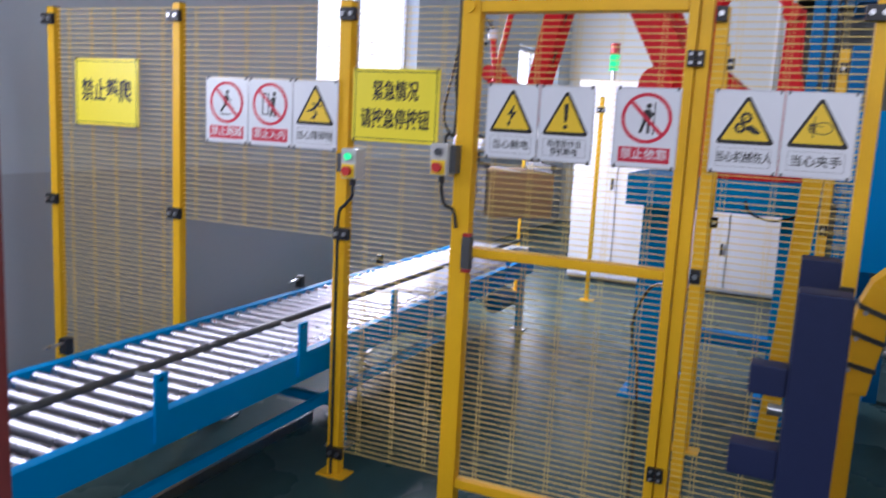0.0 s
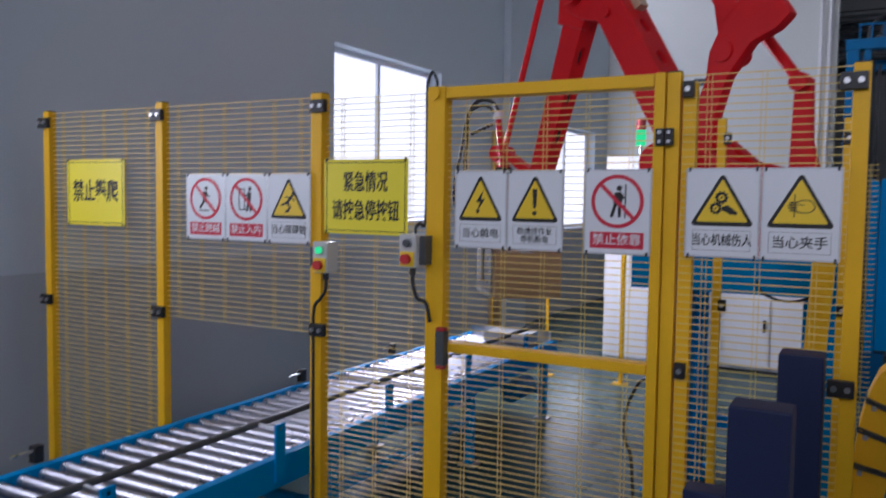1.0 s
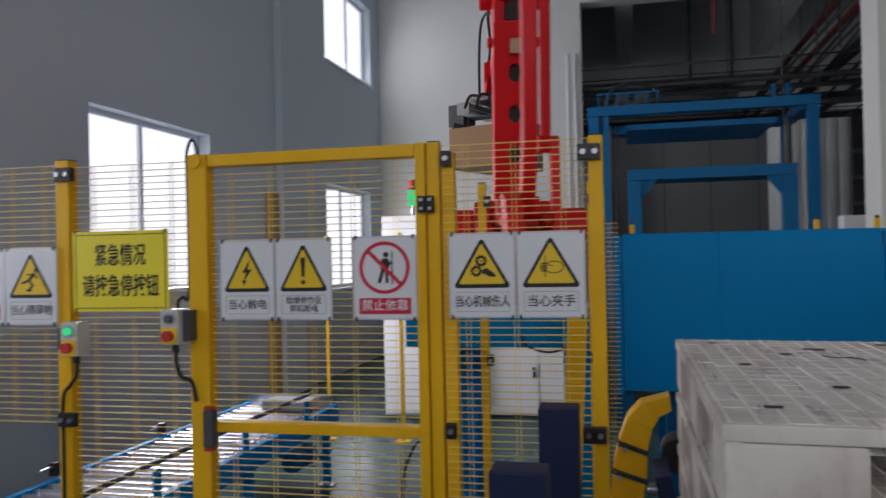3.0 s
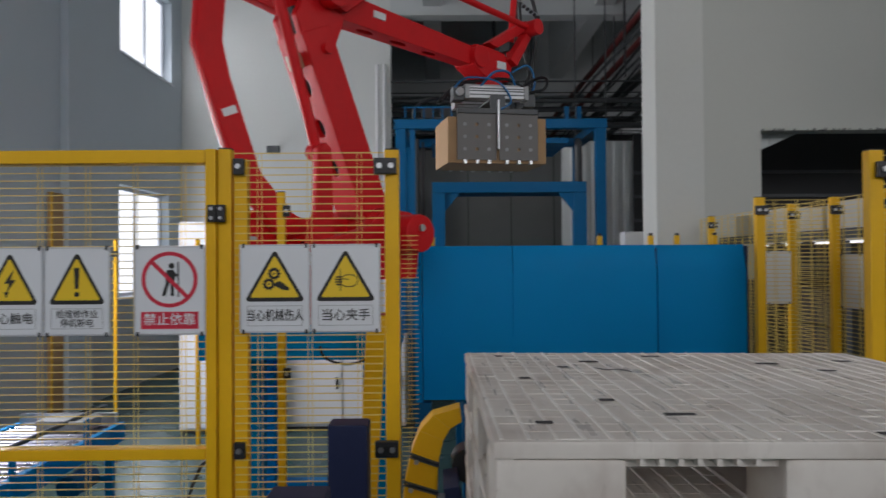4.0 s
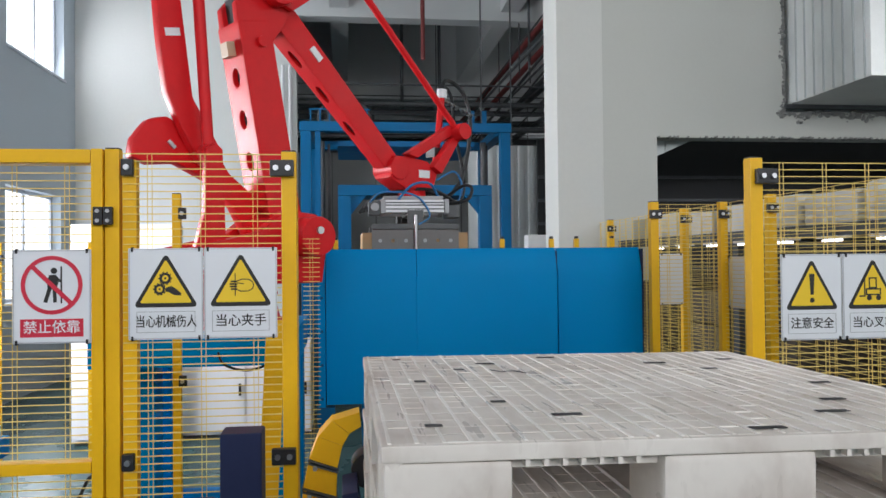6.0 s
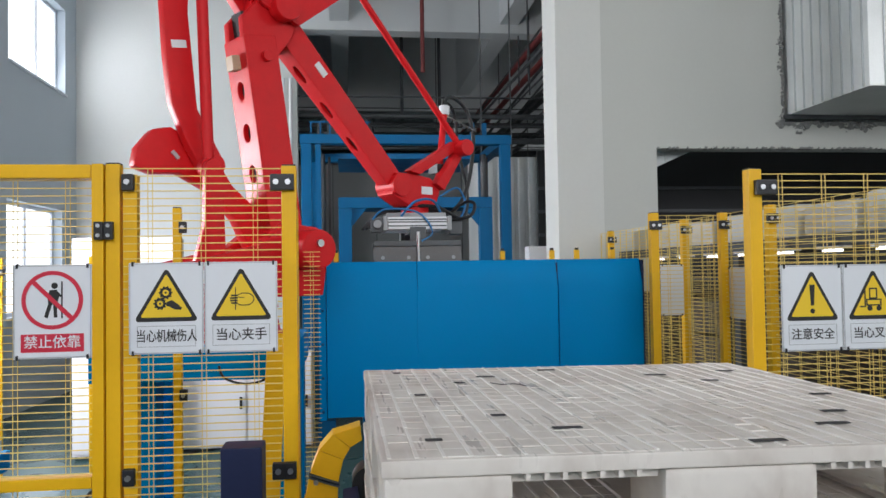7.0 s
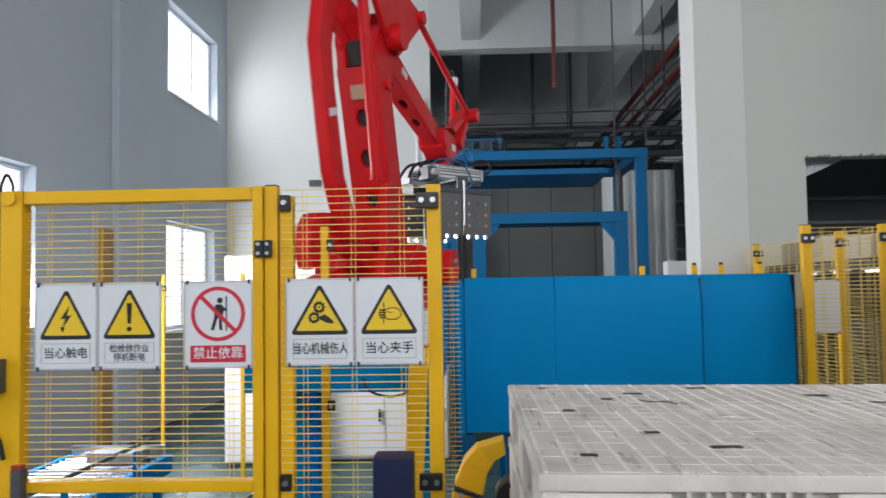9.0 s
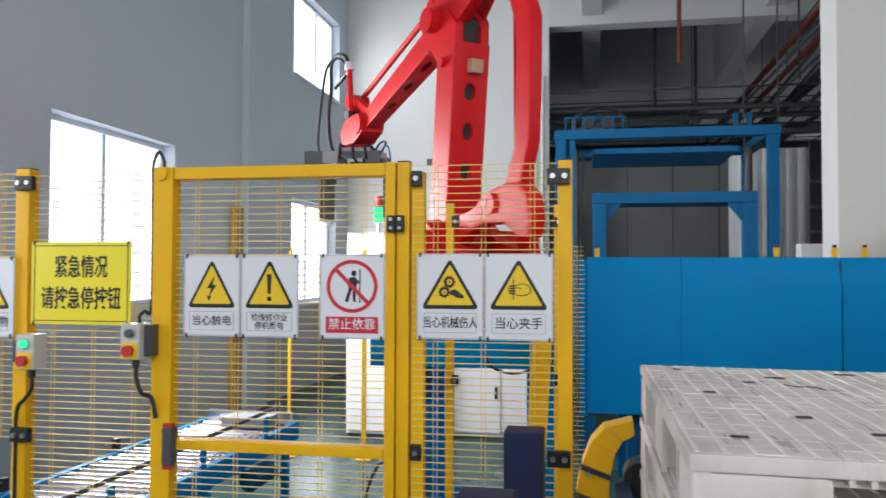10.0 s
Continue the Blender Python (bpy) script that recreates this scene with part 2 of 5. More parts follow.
def prism(bm, outline, y0, y1, m=None):
    """Outline of (x, z) points pushed out from y0 to y1."""
    a = [bm.verts.new(m @ Vector((x, y0, z)) if m else (x, y0, z)) for x, z in outline]
    b = [bm.verts.new(m @ Vector((x, y1, z)) if m else (x, y1, z)) for x, z in outline]
    n = len(outline)
    bm.faces.new(a)
    bm.faces.new(b[::-1])
    for i in range(n):
        j = (i + 1) % n
        bm.faces.new((a[j], a[i], b[i], b[j]))
    return bm


def pierced(bm, w, d, z0, z1, holes, taper=1.0, n=16):
    """An upright beam, w across x and d through y, with oval holes (z, rx, rz) right through it in y."""
    zs, cells = z0, []
    for hz, rx, rz in sorted(holes):
        c = rz * 1.35
        if hz - c > zs:
            cells.append((zs, hz - c, None))
        cells.append((hz - c, hz + c, (hz, rx, rz)))
        zs = hz + c
    cells.append((zs, z1, None))

    def half(z):
        return w / 2 * (1 + (taper - 1) * (z - z0) / (z1 - z0))
    cut = math.tan(math.pi / 8)
    for a, b, h in cells:
        mid = (a + b) / 2
        steps = [a, b]
        if h is None:
            for y in (-d / 2, d / 2):
                q = [(-half(a), a), (-half(a) * cut, a), (0, a), (half(a) * cut, a), (half(a), a), (half(b), b), (half(b) * cut, b), (0, b), (-half(b) * cut, b), (-half(b), b)]
                bm.faces.new([bm.verts.new((x, y, z)) for x, z in q])
        else:
            hz, rx, rz = h
            steps = [a, mid - (b - a) / 2 * cut, mid, mid + (b - a) / 2 * cut, b]
            rings = []
            for y in (-d / 2, d / 2):
                inner, outer = [], []
                for k in range(n):
                    t = 2 * math.pi * k / n
                    ct, st = math.cos(t), math.sin(t)
                    inner.append(bm.verts.new((rx * ct, y, hz + rz * st)))
                    s = 1 / max(abs(ct), abs(st))
                    z = hz + (b - a) / 2 * st * s
                    outer.append(bm.verts.new((half(z) * ct * s, y, z)))
                rings.append((inner, outer))
            for k in range(n):
                j = (k + 1) % n
                bm.faces.new((rings[0][0][k], rings[0][0][j], rings[0][1][j], rings[0][1][k]))
                bm.faces.new((rings[1][0][j], rings[1][0][k], rings[1][1][k], rings[1][1][j]))
                bm.faces.new((rings[0][0][j], rings[0][0][k], rings[1][0][k], rings[1][0][j]))
        for s in (-1, 1):
            q = [(s * half(z), -d / 2, z) for z in steps] + [(s * half(z), d / 2, z) for z in reversed(steps)]
            bm.faces.new([bm.verts.new(p) for p in q])
    for z in (z0, z1):
        e = [half(z) * k for k in (-1, -cut, 0, cut, 1)]
        bm.faces.new([bm.verts.new((x, -d / 2, z)) for x in e] + [bm.verts.new((x, d / 2, z)) for x in reversed(e)])
    bmesh.ops.remove_doubles(bm, verts=bm.verts, dist=0.0005)
    return bm


def lettering(text, size, wide=1.0, bold=0.0):
    """A flat bmesh of the words, centred on the origin in the xz plane."""
    cu = bpy.data.curves.new("lettering", "FONT")
    cu.body, cu.size, cu.align_x, cu.align_y, cu.resolution_u = text, size, "CENTER", "CENTER", 2
    cu.offset = size * 0.007
    ob = bpy.data.objects.new("lettering", cu)
    scene.collection.objects.link(ob)
    bpy.context.view_layer.update()
    me = bpy.data.meshes.new_from_object(ob.evaluated_get(bpy.context.evaluated_depsgraph_get()))
    bm = bmesh.new()
    bm.from_mesh(me)
    bpy.data.objects.remove(ob)
    bpy.data.curves.remove(cu)
    bpy.data.meshes.remove(me)
    for v in bm.verts:
        v.co = Vector((v.co.x * wide, 0, v.co.y))
    if bold:
        # a second pass of ink, a hair to the side
        more = bmesh.ops.duplicate(bm, geom=bm.verts[:] + bm.edges[:] + bm.faces[:])["geom"]
        bmesh.ops.translate(bm, verts=[g for g in more if isinstance(g, bmesh.types.BMVert)], vec=(size * bold, -0.0004, size * bold * 0.4))
    return bm


B = bmesh.new
FY = 2.86  # plane of the front fence

# ---------- the hall ----------
WX = -3.6   # face of the window wall
BY = 13.6   # face of the far wall
CZ = 7.4

whole("floor", box(B(), -3.9, 12.2, -8.2, 30, -0.2, 0), M_FLOOR, "glossy green epoxy floor with scuffs", kind="structure")
whole("ceiling", box(B(), -3.9, 12.2, -8.2, 30, CZ, CZ + 0.25), M_CEIL, "pale concrete ceiling slab", kind="structure")


def grid_wall(name, along, u0, u1, t0, t1, z_to, openings, material, label):
    """A wall along x or y, from t0 to t1 thick, with openings (u0, u1, z0, z1) right through it."""
    us = sorted({u0, u1, *[o[0] for o in openings], *[o[1] for o in openings]})
    zs = sorted({0.0, z_to, *[o[2] for o in openings], *[o[3] for o in openings]})

    def solid(i, k):
        if not (0 <= i < len(us) - 1 and 0 <= k < len(zs) - 1):
            return False
        u, z = (us[i] + us[i + 1]) / 2, (zs[k] + zs[k + 1]) / 2
        return not any(o[0] < u < o[1] and o[2] < z < o[3] for o in openings)
    bm = B()
    made = {}

    def at(u, t, z):
        key = (u, t, z)
        if key not in made:
            made[key] = bm.verts.new((u, t, z) if along == "x" else (t, u, z))
        return made[key]
    for i in range(len(us) - 1):
        for k in range(len(zs) - 1):
            if not solid(i, k):
                continue
            a, b, c, d = us[i], us[i + 1], zs[k], zs[k + 1]
            for t in (t0, t1):
                bm.faces.new((at(a, t, c), at(b, t, c), at(b, t, d), at(a, t, d)))
            for ni, nk, p, q in ((i - 1, k, (a, c), (a, d)), (i + 1, k, (b, c), (b, d)), (i, k - 1, (a, c), (b, c)), (i, k + 1, (a, d), (b, d))):
                if not solid(ni, nk):
                    bm.faces.new((at(p[0], t0, p[1]), at(q[0], t0, q[1]), at(q[0], t1, q[1]), at(p[0], t1, p[1])))
    return whole(name, bm, material, label, kind="structure")


WINDOWS = [(0.45, 2.15, 1.45, 2.92), (5.8, 7.7, 1.45, 3.0), (10.95, 12.95, 1.25, 2.78), (11.0, 13.1, 4.58, 5.9)]
grid_wall("wall_west", "y", -8.2, 30.0, WX - 0.3, WX, CZ, WINDOWS, M_WALL_W, "plastered wall with window openings, its shade painted in as pale grey-blue")
whole("wall_north", box(B(), -3.6, -0.1, BY, BY + 0.3, 0, CZ), M_WALL, "pale plastered far wall behind the robot", kind="structure")
# the far wall's dimness is put into its dark grey colour
whole("wall_far", box(B(), -3.6, 12.2, 27, 27.3, 0, CZ), M_DGREY, "far end wall of the hall, dimness painted as dark grey", kind="structure")
whole("wall_south", box(B(), -3.6, 12.2, -8.2, -7.9, 0, CZ), M_WALL, "plain plastered wall", kind="structure")
whole("wall_east", box(B(), 11.9, 12.2, -7.9, 27, 0, CZ), M_WALL, "plain plastered wall", kind="structure")
whole("dado", box(B(), WX, WX + 0.004, -7.9, BY, 0, 1.22), M_DADO, "darker grey painted lower wall band", kind="structure")


whole("trim_pilaster", box(B(), WX + 0.004, WX + 0.1, 9.27, 9.9, 0, CZ), M_WALL_W, "shallow plastered pilaster on the window wall", kind="structure", bevel=0.006)


def window(n, y0, y1, z0, z1, split, label):
    w = thing("window_%d" % n, label, "window", kind="structure")
    x = WX - 0.16
    bm = B()
    t = 0.05
    box(bm, x - 0.04, x + 0.03, y0, y1, z0, z0 + t)
    box(bm, x - 0.04, x + 0.03, y0, y1, z1 - t, z1)
    box(bm, x - 0.04, x + 0.03, y0, y0 + t, z0 + t, z1 - t)
    box(bm, x - 0.04, x + 0.03, y1 - t, y1, z0 + t, z1 - t)
    part("window_frame", bm, M_WINF, w, bevel=0.004)
    for s in split:
        part("mullion", box(B(), x - 0.035, x + 0.025, s - 0.025, s + 0.025, z0 + t, z1 - t), M_WINF, w)
    edges = [y0 + t, *split, y1 - t]
    for a, b in zip(edges, edges[1:]):
        part("pane", box(B(), x - 0.012, x - 0.006, a, b, z0 + t, z1 - t), M_SKYPANE, w, "bright overexposed daylight pane")
    part("window_sill", box(B(), WX - 0.2, WX + 0.03, y0 - 0.02, y1 + 0.02, z0 - 0.03, z0 + 0.002), M_WINF, w)


window(1, *WINDOWS[1], (6.7,), "white sliding window glaring with daylight")
window(2, *WINDOWS[2], (11.9,), "white sliding window glaring with daylight")
window(4, *WINDOWS[0], (1.3,), "white sliding window glaring with daylight")
window(3, *WINDOWS[3], (12.3,), "small high window glaring with daylight")

# pillar, right-hand wall with its hole and duct
whole("pillar", box(B(), 2.567, 2.996, 7.2, 7.66, 0, CZ), M_PILLAR, "square plastered concrete column", kind="structure", bevel=0.012)
HY = 8.6


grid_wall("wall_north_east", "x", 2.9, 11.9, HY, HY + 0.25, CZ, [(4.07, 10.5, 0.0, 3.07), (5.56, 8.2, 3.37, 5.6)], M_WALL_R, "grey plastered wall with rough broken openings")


def cross_beams():
    for i, (y, z0) in enumerate(((BY, 5.85), (19.0, 5.6), (24.0, 5.5))):
        whole("trim_beam", box(B(), -0.1 if i == 0 else -3.6, 11.9, y, y + 0.35, z0, CZ), M_CEIL, "painted concrete cross beam", kind="structure")
    for x in (0.45, 3.35, 7.0):
        whole("trim_beam", box(B(), x, x + 0.32, 9.2, 27, 6.0, CZ), M_CEIL, "painted concrete ceiling beam", kind="structure")


cross_beams()

# ---------- fence ----------
def level_wires(x0, x1, z0, z1, y=0.0, pitch=0.0235):
    """The close level wires of a welded mesh."""
    bm = B()
    n = int((z1 - z0) / pitch)
    for i in range(n + 1):
        z = z0 + i * (z1 - z0) / n
        box(bm, x0, x1, y - 0.0016, y + 0.0016, z - 0.0016, z + 0.0016)
    return bm


def upright_wires(x0, x1, z0, z1, y=0.0, pair=0.15):
    """The paired upright wires welded behind them."""
    bm = B()
    k = max(1, round((x1 - x0) / pair))
    for i in range(k):
        c = x0 + (i + 0.5) * (x1 - x0) / k
        for d in (-0.007, 0.007):
            box(bm, c + d - 0.0009, c + d + 0.0009, y + 0.0018, y + 0.005, z0, z1)
    return bm


def wire_mesh(parent, x0, x1, z0, z1, y):
    a = part("level_wire_grid", level_wires(x0, x1, z0, z1, y), M_WIRE, parent, "close level yellow wires")
    b = part("upright_wire_grid", upright_wires(x0, x1, z0, z1, y), M_WIRE, parent, "paired upright yellow wires")
    a["kind"] = b["kind"] = "stuff"


def clamp(parent, x, y, z, w=0.075, face=-1):
    c = part("clamp", box(B(), x - w / 2, x + w / 2, y - 0.012, y + 0.012, z - 0.026, z + 0.026), M_BLACK, parent, "black plastic mesh clamp", bevel=0.004)
    for d in (-w / 4, w / 4) if w > 0.05 else (0.0,):
        part("bolt", rod(B(), (x + d, y + face * 0.011, z), (x + d, y + face * 0.02, z), 0.009, 10), M_STEEL, c)


def fence_post(x, y, top=2.085, w=0.06, clamps=(), label="square yellow fence post bolted to the floor", side=0.0, grip=0.075):
    p = thing("fence_post", label, "fence post", group="fence posts")
    part("tube", box(B(), x - w / 2, x + w / 2, y - w / 2, y + w / 2, 0.008, top), M_YEL, p, bevel=0.004)
    part("base_plate", box(B(), x - 0.07, x + 0.07, y - 0.05, y + 0.05, 0, 0.008), M_YEL, p)
    part("cap", box(B(), x - w / 2 + 0.002, x + w / 2 - 0.002, y - w / 2 + 0.002, y + w / 2 - 0.002, top, top + 0.004), M_BLACK, p)
    for z in clamps:
        clamp(p, x + side, y - w / 2 - 0.012, z, grip)
    return p


def fence_panel(x0, x1, y, z0, z1, stile=0, label="yellow welded wire mesh fence panel", turn=None):
    p = thing("mesh_fence", label, "fence", turn, group="mesh fences")
    a = x0
    if stile:
        part("stile", box(B(), x0, x0 + stile, y - 0.02, y + 0.02, z0, z1 - 0.018), M_YEL, p, bevel=0.003)
        a = x0 + stile
    wire_mesh(p, x0 + 0.002, x1, z0, z1, y - 0.022 if stile else y)
    return p


fence_post(-3.24, FY, 2.09, clamps=(2.03, 1.12), w=0.045)
fence_post(-2.416, FY, 2.10, clamps=(2.04, 1.12), w=0.045)
fence_post(-1.495, FY, 2.095, w=0.056, clamps=(2.04, 1.12, 0.12), side=0.02)
fence_post(-0.052, FY, 2.09, w=0.044)
fence_post(0.489, FY, 2.085, w=0.047, clamps=(2.03, 1.12), side=-0.02)
fence_post(2.07, FY, 2.075, w=0.047, clamps=(2.01,), side=0.03)
fence_post(2.93, FY, 2.075, w=0.047)
fence_panel(-3.215, -2.442, FY, 0.12, 2.08)
fence_panel(-2.39, -1.526, FY, 1.1, 2.08, label="short wire mesh panel hung over the conveyor")
fence_panel(-1.464, -0.97, FY, 0.12, 2.07)
fence_panel(-0.022, 0.464, FY, 0.12, 2.075, stile=0.043, label="narrow wire mesh panel with a yellow side stile")
fence_panel(2.094, 2.9, FY, 0.12, 2.06, label="wire mesh panel carrying warning signs")
clamp(bpy.data.objects["mesh_fence.003"], -0.002, FY - 0.036, 2.03, 0.036)
clamp(bpy.data.objects["mesh_fence.003"], -0.002, FY - 0.036, 1.12, 0.036)

# side fence going back on the far side of the pallets
SIDE_X = 2.945
for y in (4.3, 4.85, 5.4, 6.9, 8.4):
    fence_post(SIDE_X, y, 2.075, clamps=(2.0,), w=0.048)
for a, b in ((2.9, 4.27), (4.33, 4.82), (4.88, 5.37), (5.43, 6.87), (6.93, 8.37)):
    fence_panel(a, b, 0, 0.12, 2.065, turn=pose(SIDE_X, 0, 0, 0, 0, 90))
fence_post(2.508, 4.85, 2.075, clamps=(2.0,), w=0.05)
fence_panel(2.535, 2.918, 4.85, 0.12, 2.06)
# inner fence before the robot stand
fence_post(-0.096, 4.02, 2.05, clamps=(1.96, 1.2), w=0.037, side=0.03, grip=0.034)
fence_post(0.42, 4.15, 2.05, w=0.045, clamps=(1.96, 1.2), grip=0.04)
fence_panel(0.455, 0.54, 4.3, 0.12, 1.85)
lean = thing("guard_rail", "leaning yellow steel guard rail", "guard rail")
part("rail", box(B(), -0.045, 0.045, -0.02, 0.02, -0.02, 1.45), M_YEL, lean, bevel=0.003, m=pose(0.27, 4.02, 0.02, 0, 3.2, 0))


def gate():
    g = thing("fence_gate", "closed yellow framed wire mesh gate with a mid rail", "gate")
    y0, y1 = FY - 0.03, FY + 0.03
    part("left_stile", box(B(), -0.967, -0.892, y0, y1, 0.01, 2.09), M_YEL, g, bevel=0.004)
    part("right_stile", box(B(), -0.113, -0.078, y0, y1, 0.08, 2.09), M_YEL, g, bevel=0.004)
    part("top_rail", box(B(), -0.89, -0.115, y0 + 0.004, y1 - 0.004, 2.045, 2.088), M_YEL, g, bevel=0.004)
    part("mid_rail", box(B(), -0.89, -0.115, y0 + 0.004, y1 - 0.004, 1.088, 1.124), M_YEL, g, bevel=0.004)
    part("bottom_rail", box(B(), -0.89, -0.115, y0 + 0.004, y1 - 0.004, 0.09, 0.13), M_YEL, g, bevel=0.004)
    wire_mesh(g, -0.89, -0.115, 1.13, 2.04, FY)
    wire_mesh(g, -0.89, -0.115, 0.135, 1.085, FY)
    for z in (1.88, 0.35):
        h = part("hinge", box(B(), -0.102, -0.074, y0 - 0.02, y0 - 0.001, z - 0.028, z + 0.028), M_BLACK, g, "black hinge block", bevel=0.004)
        part("hinge_leaf", box(B(), -0.072, -0.044, y0 - 0.02, y0 - 0.001, z - 0.028, z + 0.028), M_BLACK, h, bevel=0.004)
        for d in (-0.088, -0.058):
            for e in (-0.015, 0.015):
                part("bolt", rod(B(), (d, y0 - 0.02, z + e), (d, y0 - 0.025, z + e), 0.006, 10), M_STEEL, h)
    lock = part("lock", box(B(), -0.905, -0.868, y0 - 0.03, y0 + 0.01, 1.04, 1.17), M_DGREY, g, "dark grey safety switch with red ends", bevel=0.004)
    part("lock_cap", box(B(), -0.903, -0.87, y0 - 0.028, y0, 1.172, 1.184), M_REDLAMP, lock)
    part("lock_foot", box(B(), -0.903, -0.87, y0 - 0.028, y0, 1.026, 1.038), M_REDLAMP, lock)
    part("cap", rod(B(), (-0.935, y0 - 0.004, 2.065), (-0.935, y0 - 0.012, 2.065), 0.025, 14), M_YEL, g)


gate()


# ---------- signs ----------
def tri(w, h, z0, r, y0, y1, bm=None):
    """A triangle with rounded corners standing on z0."""
    bm = bm or B()
    cs = [(-w / 2 + r * 1.7, z0 + r), (w / 2 - r * 1.7, z0 + r), (0, z0 + h - r * 2.0)]
    out = []
    for i, (cx, cz) in enumerate(cs):
        start = (150, 270, 30)[i]
        for k in range(6):
            a = radians(start + 120 * k / 5)
            out.append((cx + r * math.cos(a), cz + r * math.sin(a)))
    return prism(bm, out, y0, y1)


def ring(r0, r1, cz, y0, y1, n=40):
    bm = B()
    vs = []
    for r in (r0, r1):
        for y in (y0, y1):
            vs.append([bm.verts.new((r * math.cos(2 * math.pi * k / n), y, cz + r * math.sin(2 * math.pi * k / n))) for k in range(n)])
    for k in range(n):
        j = (k + 1) % n
        bm.faces.new((vs[0][k], vs[0][j], vs[2][j], vs[2][k]))
        bm.faces.new((vs[1][k], vs[3][k], vs[3][j], vs[1][j]))
        bm.faces.new((vs[2][k], vs[2][j], vs[3][j], vs[3][k]))
    return bm


def disc(bm, r, cx, cz, y0, y1, n=20):
    return prism(bm, [(cx + r * math.cos(2 * math.pi * k / n), cz + r * math.sin(2 * math.pi * k / n)) for k in range(n)], y0, y1)


def hoop(bm, r0, r1, cx, cz, y0, y1, n=20):
    """A flat washer shape."""
    for k in range(n):
        a, b = 2 * math.pi * k / n, 2 * math.pi * (k + 1) / n
        prism(bm, [(cx + r * math.cos(t), cz + r * math.sin(t)) for r, t in ((r0, a), (r1, a), (r1, b), (r0, b))], y0, y1)
    return bm


def bar(bm, ax, az, bx, bz, w, y0, y1):
    d = Vector((bx - ax, bz - az)).normalized() * (w / 2)
    return prism(bm, [(ax - d.y, az + d.x), (bx - d.y, bz + d.x), (bx + d.y, bz - d.x), (ax + d.y, az - d.x)], y0, y1)


def outline(bm, x0, x1, z0, z1, w, y0, y1):
    box(bm, x0, x1, y0, y1, z0, z0 + w)
    box(bm, x0, x1, y0, y1, z1 - w, z1)
    box(bm, x0, x0 + w, y0, y1, z0 + w, z1 - w)
    box(bm, x1 - w, x1, y0, y1, z0 + w, z1 - w)
    return bm


